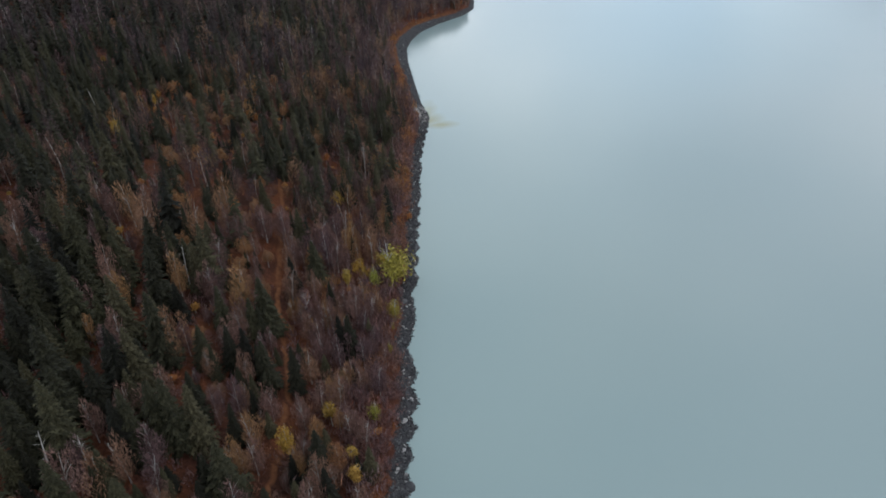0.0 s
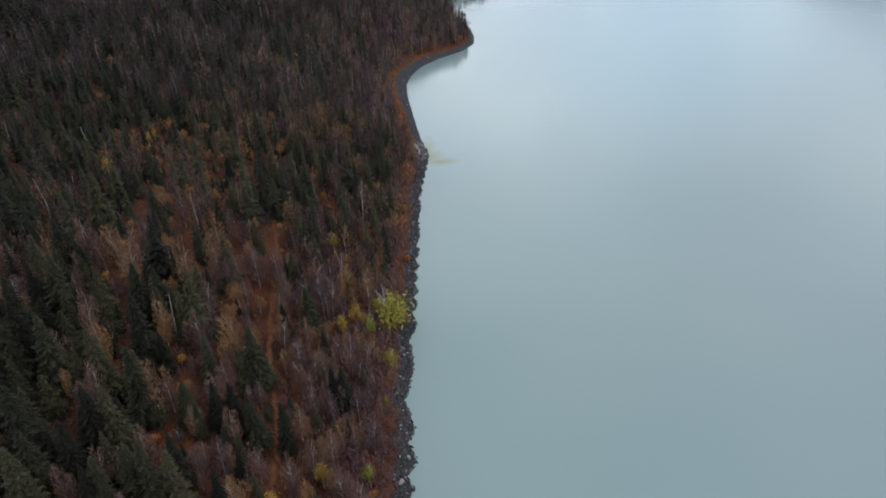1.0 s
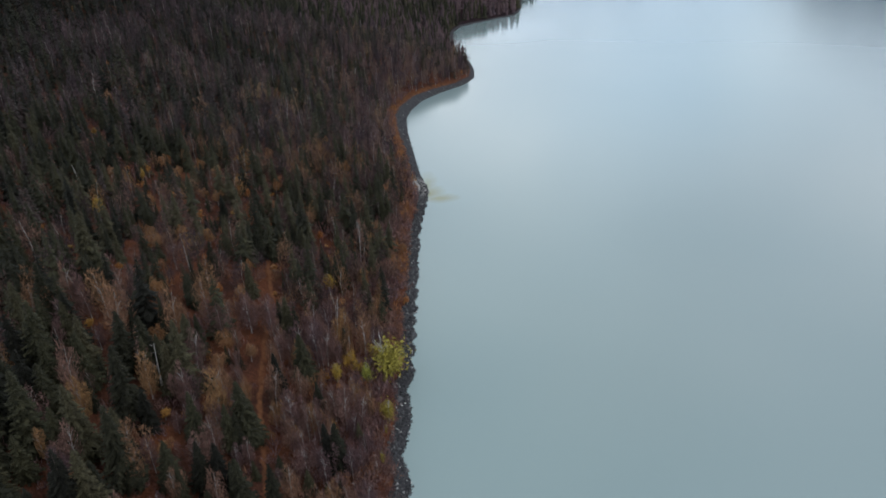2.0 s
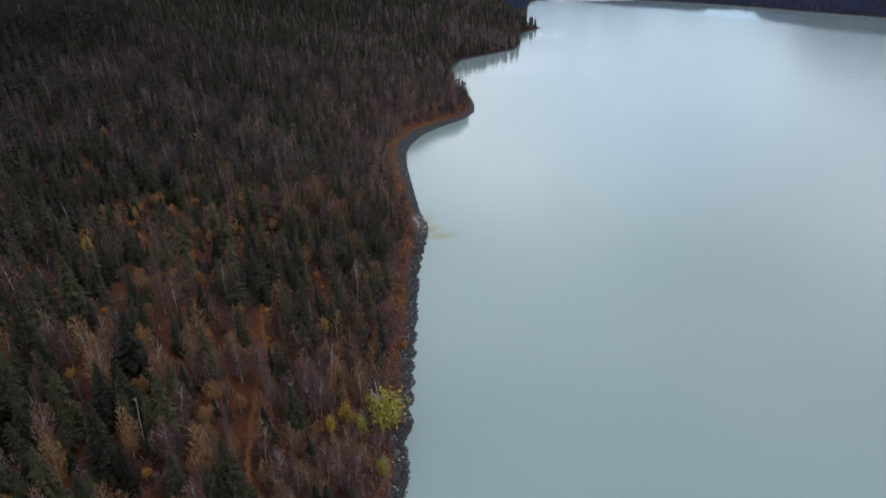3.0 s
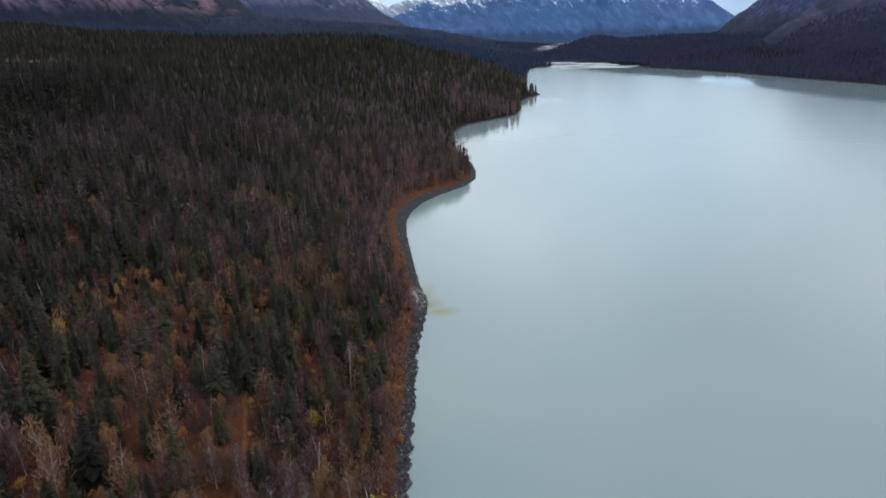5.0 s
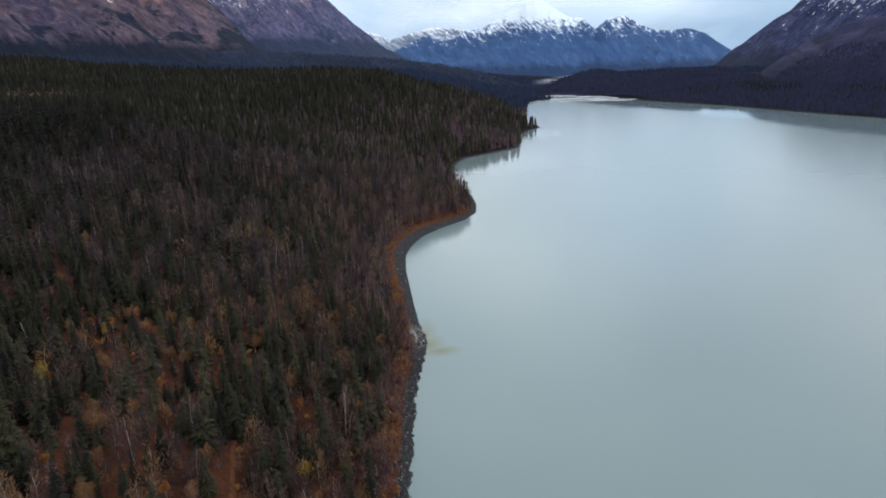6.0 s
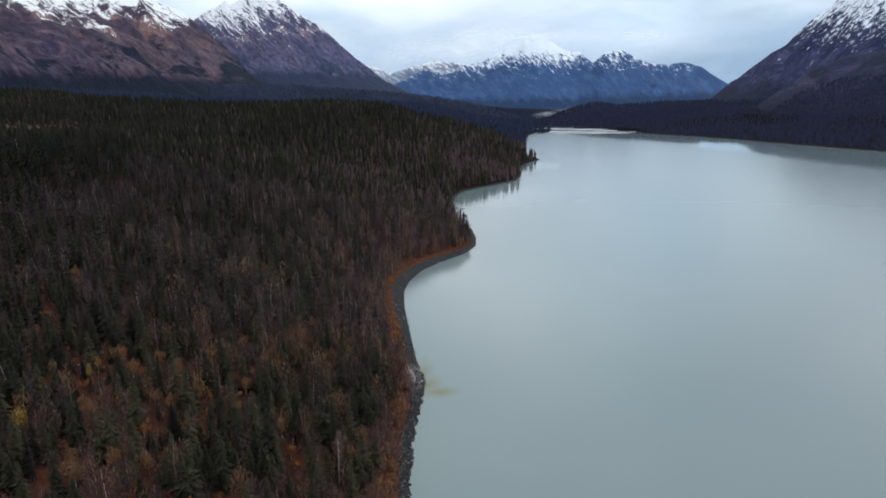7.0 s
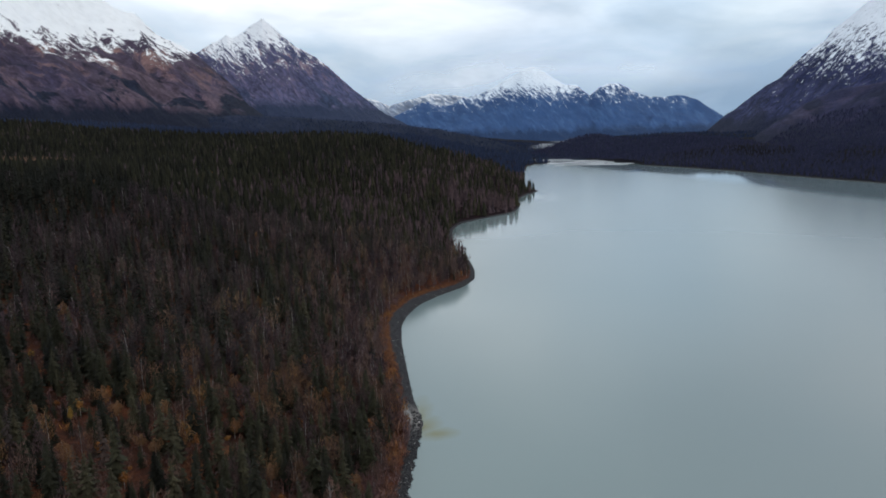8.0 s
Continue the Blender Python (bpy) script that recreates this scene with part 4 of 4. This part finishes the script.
tall = np.minimum(tall, np.maximum(lid, 1.3))
nx, ny, nd, is_spruce, is_gold, is_bare, tall, tint = (v[free] for v in (nx, ny, nd, is_spruce, is_gold, is_bare, tall, tint))

reach_from = np.hypot(nx + 30, (ny - 40) * 0.9)
near = np.zeros(len(nx), bool)
for mask, limit in ((is_spruce, 190), (is_bare, 270), (is_gold, 15)):
    ids = np.nonzero(mask & (ny > 36))[0]
    near[ids[np.argsort(reach_from[ids])[:limit]]] = True


def tree_kinds(count, build):
    return [build(np.random.default_rng(100 + i)) for i in range(count)]


def make_tree(name, label, category, group, wood, crown, wood_mat, crown_mat):
    root = tagged(new(name), label, category, group)
    trunk = sheet("trunk", *wood[0], wood_mat, root)
    for piece in wood[1]:
        sheet("limb", *piece, wood_mat, trunk)
    sheet("crown", *crown, crown_mat, root)
    return root


def spruce_trunk(h):
    return limb(((0, 0, 0), (0.02, 0, h * 0.5), (0, 0, h * 0.97)), (0.17, 0.10, 0.015), 6), ()


protos = {
    "spruce": [make_tree("spruce_tree", "dark green spruce tree with drooping boughs", "tree", "lakeside spruces",
                         spruce_trunk(12), spruce_crown(np.random.default_rng(s), reach=w, whorls=n), m_spruce_bark, m_spruce)
               for s, w, n in ((1, 2.7, 32), (2, 2.3, 30), (3, 2.9, 32), (4, 2.5, 28), (5, 2.8, 33), (6, 2.2, 30))],
    "bare": [make_tree("birch_tree", "bare purple-brown birch with pale slender trunk", "tree", "lakeside birches",
                       birch_wood(np.random.default_rng(s)), twig_crown(np.random.default_rng(s), reach=w, count=1150, width=0.085), m_birch_bark, m_bare)
             for s, w in ((11, 1.9), (12, 1.6), (13, 2.2), (14, 1.8), (15, 2.05), (16, 1.5))],
    "gold": [make_tree("autumn_birch_tree", "birch with thin orange and yellow autumn leaves", "tree", "autumn birches",
                       birch_wood(np.random.default_rng(s), 7.0), leaf_crown(np.random.default_rng(s), reach=w, count=1350, low=0.38, size=0.21), m_birch_bark, m_gold)
             for s, w in ((21, 1.5), (22, 1.25), (23, 1.7), (24, 1.35))],
    "yellow": [make_tree("yellow_birch_tree", "bushy birch in deep yellow leaf among bare birches", "tree", "yellow birches",
                         birch_wood(np.random.default_rng(s), 5.0), leaf_crown(np.random.default_rng(s), 5.0, w, 1300, 0.30, 0.17, 7), m_birch_bark, m_yellow)
               for s, w in ((51, 1.9), (52, 1.5))],
    "tan": [make_tree("ochre_birch_tree", "slender birch with ochre tinted twigs", "tree", "ochre birches",
                      birch_wood(np.random.default_rng(s)), twig_crown(np.random.default_rng(s), reach=w, count=1500, width=0.085, low=0.34), m_birch_bark, m_tan)
            for s, w in ((41, 2.0), (42, 1.7))],
    "lime": [make_tree("yellow_green_birch", "bushy birch still in yellow-green leaf near the shore", "tree", "yellow-green birches",
                       birch_wood(np.random.default_rng(s), 5.0), leaf_crown(np.random.default_rng(s), 5.0, w, 1700, 0.10, 0.16, 9), m_birch_bark, m_lime)
             for s, w in ((31, 2.6), (32, 1.7))],
}
UNIT = {"spruce": 12.0, "bare": 8.5, "gold": 7.0, "lime": 5.0, "yellow": 5.0, "tan": 8.5}
used = set()


def plant(kind, x, y, h, which, turn, wide=1.0):
    proto = protos[kind][which % len(protos[kind])]
    g = h / UNIT[kind]
    m = pose(x, y, float(ground_z(np.array([x]), np.array([y]))[0]) - 0.15, 0, 0, turn) @ Matrix.Diagonal((g * wide, g * wide, g, 1))
    if proto in used:
        return copy_thing(proto, m)
    used.add(proto)
    proto.matrix_world = m
    return proto


for kind, row in PLACED.items():
    for n, (x, y, h) in enumerate(row):
        plant(kind, x, y, h, n, 67.0 * n, {"gold": min(1.7, max(0.8, 5.3 / h)), "tan": min(1.8, max(1.0, 6.8 / h)), "lime": 0.38 + 0.095 * h, "yellow": 4.6 / h}.get(kind, 1.0) + 0.1 * math.sin(n * 2.3))
for i in np.nonzero(near)[0]:
    kind = "spruce" if is_spruce[i] else "gold" if is_gold[i] else "bare"
    plant(kind, float(nx[i]), float(ny[i]), float(tall[i]), int(rng.integers(0, 99)), float(rng.uniform(0, 360)), float(rng.uniform(0.85, 1.15)))

rest = ~near
mid_spruce = tree_kinds(12, lambda r: spruce_crown(r, reach=r.uniform(1.8, 2.8), whorls=16, boughs=8, twigs=0))
back_spruce = tree_kinds(12, lambda r: spruce_crown(r, reach=r.uniform(1.7, 2.6), whorls=9, boughs=6, twigs=0))
dead_spruce = tree_kinds(10, lambda r: spruce_crown(r, height=8.5, reach=r.uniform(1.0, 1.7), whorls=10, boughs=7, twigs=0))
mid_bare = tree_kinds(8, lambda r: twig_crown(r, count=330, width=0.125, length=0.8, low=0.2, reach=r.uniform(1.6, 2.4), leaders=6))
back_bare = tree_kinds(8, lambda r: twig_crown(r, count=150, width=0.22, length=1.0, low=0.16, reach=r.uniform(1.4, 2.1), leaders=5))
mid_gold = tree_kinds(5, lambda r: leaf_crown(r, count=170, size=0.32, low=0.34, reach=1.35, leaders=3))
mid_trunk = tree_kinds(4, lambda r: limb(((0, 0, 0), (r.normal() * 0.15, r.normal() * 0.15, 4), (r.normal() * 0.3, r.normal() * 0.3, 7.9)), (0.09, 0.06, 0.02), 3))
# grey spruces killed by beetles stand among the rest, more of them away from the shore
is_dead = is_bare & rest & (rng.uniform(size=len(nx)) < np.clip((nd - 18) / 70, 0, 0.5) * np.clip((ny - 95) / 90, 0.05, 1))
is_bare = is_bare & ~is_dead
tall = np.where(is_dead, tall * 1.22, tall)
for mask, name, label, kinds, mat, cat, unit in (
        (is_spruce & (ny < 190), "spruce_wood", "dense dark green spruce wood on the slope", mid_spruce, m_spruce_far, "trees", 12.0),
        (is_spruce & (ny >= 190), "spruce_wood_behind", "dense dark green spruce wood by the bay", back_spruce, m_spruce_far, "trees", 12.0),
        (is_dead, "dead_spruce_wood", "grey-brown dead spruces standing in the wood", dead_spruce, m_dead, "trees", 8.5),
        (is_bare & (ny < 190), "birch_wood", "bare purple-brown birch wood among the spruces", mid_bare, m_bare_far, "trees", 8.5),
        (is_bare & (ny >= 190), "birch_wood_behind", "bare brown birch wood by the bay", back_bare, m_bare_deep, "trees", 8.5),
        (is_gold, "autumn_birch_wood", "scattered birches with orange and yellow leaves", mid_gold, m_gold_far, "trees", 7.0)):
    i = np.nonzero(mask & rest)[0]
    if not len(i):
        continue
    scatter_joined(name, label, kinds, nx[i], ny[i], tall[i], tint[i] if name != "autumn_birch_wood" else rng.uniform(0, 0.8, len(i)), mat, rng, cat, unit)
i = np.nonzero((is_bare | is_gold) & rest & (rng.uniform(size=len(nx)) < 0.4))[0]
scatter_joined("birch_trunks", "pale slender birch trunks in the wood", mid_trunk, nx[i], ny[i], tall[i], tint[i], m_birch_bark, rng, "trees", 8.5)

# ---- the far woods ----
far_kinds = tree_kinds(10, lambda r: spruce_far(r, reach=r.uniform(1.7, 2.4), tiers=4, sides=6, ragged=0.55))
thin_kinds = tree_kinds(5, lambda r: spruce_far(r, 8.5, r.uniform(0.9, 1.5), 4, 6, 0.7)) + tree_kinds(3, lambda r: twig_crown(r, count=44, width=0.36, length=1.3, reach=1.4, leaders=4))

tiny_kinds = tree_kinds(8, lambda r: spruce_far(r, reach=r.uniform(1.6, 2.4), tiers=2, sides=5, ragged=0.5))

CLEAR = (290.0, 508.0)


def far_wood(name, label, x0, x1, y0, y1, step, test, bare_share, height=10.5, green=0.24, mats=None, kinds=None):
    x, y = jittered(x0, x1, y0, y1, step, rng)
    d, right = land_distance(x, y)
    ok = (d > np.where(right, 5, 2.4)) & in_view(x, y, 37.5) & test(x, y, d, right)
    x, y, d = x[ok], y[ok], d[ok]
    p = fbm(x / 60, y / 60, 51, 3)
    bare = rng.uniform(size=len(x)) < bare_share(x, y, d) + (p - 0.5) * 0.7
    glade = ((x + CLEAR[0]) / 34) ** 2 + ((y - CLEAR[1]) / 20) ** 2 < 1
    x, y, d, p, bare = (v[~glade] for v in (x, y, d, p, bare))
    h = np.clip(rng.normal(height, 0.19 * height, len(x)), 0.45 * height, 1.4 * height) * np.where(bare, 0.85, 1)
    t = np.clip(rng.normal(green, 0.2, len(x)) + (p - 0.5) * 0.4 + (0.0 if mats else 0.45) * np.exp(-d / 150), 0, 1)
    t = np.where(bare, np.clip(0.5 * t, 0, 0.45), t)
    a, b_ = np.nonzero(~bare)[0], np.nonzero(bare)[0]
    scatter_joined(name + "_spruces", "dense dark spruce " + label, kinds or far_kinds, x[a], y[a], h[a], t[a], (mats or (m_spruce_far, m_bare_deep))[0], rng, "woods", 12.0)
    scatter_joined(name + "_birches", "bare brown birches in the " + label, thin_kinds, x[b_], y[b_], h[b_], t[b_], (mats or (m_spruce_far, m_bare_deep))[1], rng, "woods", 8.5)


far_wood("middle_wood", "wood along the lake", -520, 140, 380, 640, 4.2, lambda x, y, d, r: ~r, lambda x, y, d: np.clip(0.85 - d / 240, 0.12, 0.8))
far_wood("upper_wood", "wood on the plateau", -900, 260, 640, 960, 7.1, lambda x, y, d, r: (x < shore_left(y)) & (d < 900), lambda x, y, d: np.clip(0.6 - d / 350, 0.06, 0.6), green=0.26)
# the woods from here on take the needle colours with haze mixed in
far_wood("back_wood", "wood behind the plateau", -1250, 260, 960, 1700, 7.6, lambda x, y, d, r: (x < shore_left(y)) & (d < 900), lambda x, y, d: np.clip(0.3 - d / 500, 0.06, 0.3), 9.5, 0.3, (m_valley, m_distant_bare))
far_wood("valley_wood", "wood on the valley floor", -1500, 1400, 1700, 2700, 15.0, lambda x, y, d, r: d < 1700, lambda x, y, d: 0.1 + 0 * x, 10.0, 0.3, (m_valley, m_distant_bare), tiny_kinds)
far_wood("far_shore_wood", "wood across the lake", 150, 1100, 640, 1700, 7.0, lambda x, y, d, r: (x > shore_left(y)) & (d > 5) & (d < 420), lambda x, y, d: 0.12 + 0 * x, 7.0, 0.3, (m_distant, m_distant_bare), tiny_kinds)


def hill_wood(name, label, face, count, share, height, green, mats, lowest=4.0):
    """Trees on the side of a hill that looks to the lake."""
    u, w = rng.uniform(0, face.shape[0] - 1.001, count), rng.uniform(share[0], share[1], count) * (face.shape[1] - 14)
    i, j, a, b_ = u.astype(int), w.astype(int), (u % 1)[:, None], (w % 1)[:, None]
    p = (face[i, j] * (1 - a) + face[i + 1, j] * a) * (1 - b_) + (face[i, j + 1] * (1 - a) + face[i + 1, j + 1] * a) * b_
    p = p[in_view(p[:, 0], p[:, 1], 37.5) & (p[:, 2] > np.maximum(lowest, ground_z(p[:, 0], p[:, 1])))]
    h = np.clip(rng.normal(height, 0.22 * height, len(p)), 0.5 * height, 1.5 * height)
    scatter_joined(name, label, tiny_kinds, p[:, 0], p[:, 1], h, np.clip(rng.normal(green, 0.2, len(p)), 0, 1), mats, rng, "woods", 12.0, 0.5, p[:, 2])


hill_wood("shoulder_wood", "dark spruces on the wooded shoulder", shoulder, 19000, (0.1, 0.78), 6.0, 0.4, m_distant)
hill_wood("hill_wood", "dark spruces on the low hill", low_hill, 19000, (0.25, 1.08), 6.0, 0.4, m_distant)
hill_wood("belt_wood", "dark spruces along the mountain foot, blued for haze", foot_belt, 24000, (0.3, 1.06), 5.5, 0.3, m_valley, 8.0)

# dry tan thicket in a clearing on the plateau
m_tan_far = leafy("thicket_twigs", tuple((p, (c[0] * 0.95, c[1] * 1.05, c[2] * 1.35)) for p, c in TAN), True, 0.25, mottle=0.3)
tx, ty = jittered(-CLEAR[0] - 34, -CLEAR[0] + 34, CLEAR[1] - 20, CLEAR[1] + 20, 2.6, rng)
ok = ((tx + CLEAR[0]) / 34) ** 2 + ((ty - CLEAR[1]) / 20) ** 2 < 1
scatter_joined("thicket", "dry tan thicket in a clearing of the wood", back_bare, tx[ok], ty[ok], rng.uniform(6, 9.5, ok.sum()), rng.uniform(0.3, 1, ok.sum()), m_tan_far, rng, "shrubs", 8.5)

# ---- undergrowth ----
sx, sy = jittered(-130, 10, -10, 300, 1.8, rng)
sd, _ = land_distance(sx, sy)
ok = (sd > np.where(sy < 110, 2.1, np.where((sy > 225) & (sy < 330), 5.5, 3.0))) & (sd < 110) & in_view(sx, sy) & (np.abs(sx - trail_x(sy)) > 0.8) & (rng.uniform(size=len(sx)) < np.where(sd < 20, 0.95, 0.6))
sx, sy, sd = sx[ok], sy[ok], sd[ok]
ey_ = rng.uniform(20, 185, 900)
ed_ = rng.uniform(2.2, 8.5, 900)
sx, sy, sd = np.concatenate([sx, shore_left(ey_) - ed_]), np.concatenate([sy, ey_]), np.concatenate([sd, ed_])
st = np.clip(fbm(sx / 7, sy / 7, 61, 3) * 1.1 - 0.12 + rng.normal(0, 0.13, len(sx)) + np.where((sd < 7.5) & (sy > 108), 0.16, 0), 0, 1)
bush = tree_kinds(7, lambda r: twig_crown(r, height=1.7, reach=1.0, count=30, low=0.03, width=0.14, length=0.75, leaders=4))
fine_bush = tree_kinds(7, lambda r: twig_crown(r, height=1.7, reach=1.1, count=70, low=0.03, width=0.078, length=0.6, leaders=4))
sh = rng.uniform(0.8, 2.2, len(sx)) * np.where((sd > 4) & (sd < 22), 1.4, 1) * np.where(sy < 122, np.clip(np.abs(sx - trail_x(sy)) / 2.0, 0.25, 1), 1)
close = (sy < 112) & (sd < 45)
for name, label, kinds, i in (("undergrowth", "low rust, purple and ochre shrubs under the trees", bush, ~close), ("shore_undergrowth", "fine purple and rust shrubs by the trail and shore", fine_bush, close)):
    scatter_joined(name, label, kinds, sx[i], sy[i], sh[i], st[i], m_shrub, rng, "shrubs", 1.7, 0.1)



# ---- boulders along the water ----
def boulder_mesh(rng):
    bm = bmesh.new()
    bmesh.ops.create_icosphere(bm, subdivisions=2, radius=0.5)
    push = [Vector(rng.normal(size=3)).normalized() for _ in range(7)]
    cut = rng.uniform(0.24, 0.42, 7)
    for v in bm.verts:
        for n, c in zip(push, cut):
            over = v.co.dot(n) - c
            if over > 0:
                v.co -= n * over * 0.9
        v.co *= 1 + rng.uniform(-0.03, 0.03)
        v.co.z *= 0.8
    return bm


stones = []
for s in range(9):
    bm = boulder_mesh(np.random.default_rng(300 + s))
    me = bpy.data.meshes.new("boulder")
    bm.to_mesh(me)
    bm.free()
    me.materials.append(m_stone)
    stones.append(me)
pale = stones[3].copy()
pale.materials.clear()
pale.materials.append(m_pale)
by = rng.uniform(44, 150, 290)
bs = np.clip(rng.lognormal(-0.70, 0.38, 290), 0.28, 1.3)
bd = rng.uniform(0.05, 2.4, 290)
bx = shore_left(by) - bd
bz = ground_z(bx, by)
for x, y, z, s in zip(bx, by, bz, bs):
    ob = new("boulder", stones[int(rng.integers(0, 9))])
    ob.matrix_world = pose(float(x), float(y), float(max(z, -0.12)) + 0.10 * float(s), *rng.uniform(0, 40, 2), rng.uniform(0, 360)) @ Matrix.Diagonal(
        (float(s * rng.uniform(0.8, 1.4)), float(s), float(s * rng.uniform(0.6, 0.9)), 1))
    tagged(ob, "grey angular boulder at the water's edge", "boulder", "shore boulders")
ry = np.concatenate([rng.uniform(-20, 192, 8500), rng.uniform(192, 330, 900)])
rd = np.where(ry < 192, rng.uniform(-0.12, 2.5, len(ry)), rng.uniform(-0.2, 4.0, len(ry)))
rx = shore_left(ry) - rd
pebble = tree_kinds(6, lambda r: (np.array([(0.5, 0, 0), (-0.4, 0.35, 0), (-0.35, -0.4, 0.05), (0.1, 0.05, 0.38), (0.05, 0.1, -0.3)]) * r.uniform(0.7, 1.3, (5, 3)),
                                  np.array([(0, 1, 3), (1, 2, 3), (2, 0, 3), (1, 0, 4), (2, 1, 4), (0, 2, 4)])))
scatter_joined("rubble", "dark grey cobbles and broken rock on the shore", pebble, rx, ry, np.clip(rng.lognormal(-1.2, 0.4, len(ry)), 0.12, 0.7), rx * 0, m_rubble, rng, "rocks", 1.0, -0.03)

# a few pale blocks among the dark rock
for x, y, size in ((-7.3, 62.2, 1.3), (-6.5, 66.6, 1.0), (-6.9, 64.2, 0.9), (-7.3, 57.0, 0.9), (-7.9, 72.5, 0.7), (-8.0, 54.0, 0.8)):
    ob = new("pale_boulder", pale)
    ob.matrix_world = pose(x, y, max(float(ground_z(np.array([x]), np.array([y]))[0]), 0.0) + 0.18 * size, 8, 5, 40 * x) @ Matrix.Diagonal((1.15 * size, 0.55 * size, 0.5 * size, 1))
    tagged(ob, "pale weathered boulder on dark shore rubble", "boulder", "pale boulders")


# ---- silt bars of the river mouth ----
def silt_bar(bearing, off, length, width, bend):
    """A low lens of pale silt, drawn out along the shore, with a feathered outline."""
    u = np.linspace(-1, 1, 41)
    side = width * np.sqrt(np.maximum(1 - u * u, 0)) * (0.55 + 0.9 * value_noise(u * 5 + off, u * 0 + bearing, 77))
    mid_line = bend * u * u + 5 * (value_noise(u * 3 + bearing, u * 0 + off, 78) - 0.5)
    a = radians(bearing)
    out, along = np.array((math.sin(a), math.cos(a))), np.array((math.cos(a), -math.sin(a)))
    rows_ = []
    for lift, part in ((-0.5, 1.15), (0.12, 1.0), (0.35, 0.6), (0.35, -0.6), (0.12, -1.0), (-0.5, -1.15)):
        p = np.array((0, 34)) + out * off + along * (u * length / 2)[:, None] + out * (mid_line + side * part)[:, None]
        rows_.append(np.concatenate([p, np.full((41, 1), lift)], 1))
    ob = sheet("silt_bar", np.stack(rows_).reshape(-1, 3), lattice(6, 41)[:, ::-1], m_silt, smooth=True)
    return tagged(ob, "pale grey silt bar in the river mouth", "sandbar", "silt bars")


for bar in ((13.2, 1262, 130, 5, -8), (11.9, 1300, 110, 6, 6), (14.8, 1290, 110, 5, 5), (12.6, 1345, 170, 7, -6), (10.9, 1352, 60, 5, 4), (11.6, 1420, 130, 8, 8),
            (9.9, 1480, 90, 9, -5), (15.6, 1352, 110, 6, 3), (14.2, 1400, 120, 6, -3)):
    silt_bar(*bar)

# ---- a wisp of mist low over the valley ----
m_az, m_up = np.meshgrid(np.linspace(7.9, 12.3, 60), np.linspace(0, 1, 16), indexing="ij")
along = (m_az - 7.9) / 4.4
m_off, m_z = 1700 + 36 * m_up, 17 + 5 * along + (11 + 11 * along) * m_up + 5 * (fbm(m_az * 2.2, m_up * 2, 73, 3) - 0.5)
veil = (np.sin(np.pi * m_up) * np.clip(along / 0.25, 0, 1) * np.clip((1 - along) / 0.12, 0, 1)) ** 0.8 * (0.14 + 0.32 * along)
mist = sheet("mist", np.stack([m_off * np.sin(np.radians(m_az)), 34 + m_off * np.cos(np.radians(m_az)), m_z], -1).reshape(-1, 3), lattice(60, 16), m_mist, smooth=True, thick=veil.ravel())
tagged(mist, "thin white wisp of low valley mist", "mist", kind="stuff")


# ---- torn cloud that drags over the distant summits ----
c_az, c_up = np.meshgrid(np.linspace(-6, 26, 90), np.linspace(0, 1, 26), indexing="ij")
c_off, c_z = 3650 + 550 * c_up, 200 + 360 * c_up
c_z = c_z + 40 * (fbm(c_az * 0.4, c_up * 3, 71, 3) - 0.5)
summit = np.interp(c_az, (-6, -2, 2, 5.5, 8.5, 12, 15, 19, 23, 26), (0.22, 0.36, 0.42, 0.58, 0.70, 0.55, 0.55, 0.42, 0.30, 0.2))
thick = np.exp(-((c_up - summit) / 0.20) ** 2) * np.interp(c_az, (-6, -4, 1, 5, 8, 11, 14, 20, 24, 26), (0, 0.6, 0.8, 0.85, 0.6, 0.5, 0.6, 0.45, 0.2, 0))
thick = thick * np.clip(c_up / 0.15, 0, 1) * np.clip((1 - c_up) / 0.15, 0, 1)
cloud = sheet("summit_cloud", np.stack([c_off * np.sin(np.radians(c_az)), 34 + c_off * np.cos(np.radians(c_az)), c_z], -1).reshape(-1, 3), lattice(90, 26), m_cloud, smooth=True, thick=thick.ravel())
tagged(cloud, "torn white cloud dragging over the distant summits", "cloud", kind="stuff")


# ---- dead trees ----
def snag(x, y, height, tilt, turn, seed):
    """A barkless leaning trunk with broken stubs."""
    r = np.random.default_rng(seed)
    t = np.linspace(0, 1, 5)
    lean = height * math.tan(radians(tilt))
    spine = np.stack([lean * t, 0.15 * np.sin(t * 3), t * height], -1)
    pieces = [limb(spine, 0.13 * (1 - t) + 0.03, 6)]
    for _ in range(9):
        u, a, ln = r.uniform(0.3, 0.95), r.uniform(0, 6.28), r.uniform(0.3, 0.9)
        p = np.array((lean * u, 0.1, u * height))
        pieces.append(limb((p, p + (math.cos(a) * ln, math.sin(a) * ln, 0.25 * ln)), (0.03, 0.008), 3))
    ob = sheet("dead_tree", *join(*pieces), m_birch_bark)
    ob.matrix_world = pose(x, y, float(ground_z(np.array([x]), np.array([y]))[0]) - 0.1, 0, 0, turn)
    return tagged(ob, "bleached dead trunk standing among spruces", "dead tree", "dead trees")


SNAGS = ((-79.2, 143.7, 8, 9, 200), (-42.8, 42.7, 8, 6, 30), (-39.2, 43.9, 7, 3, 100), (-34.2, 45.1, 4, 22, 340), (-18.9, 136.2, 9, 2, 0), (-20.1, 105.6, 8, 6, 20), (-40.3, 80.4, 8, 3, 60))
for n, row in enumerate(SNAGS):
    snag(*row, 500 + n)
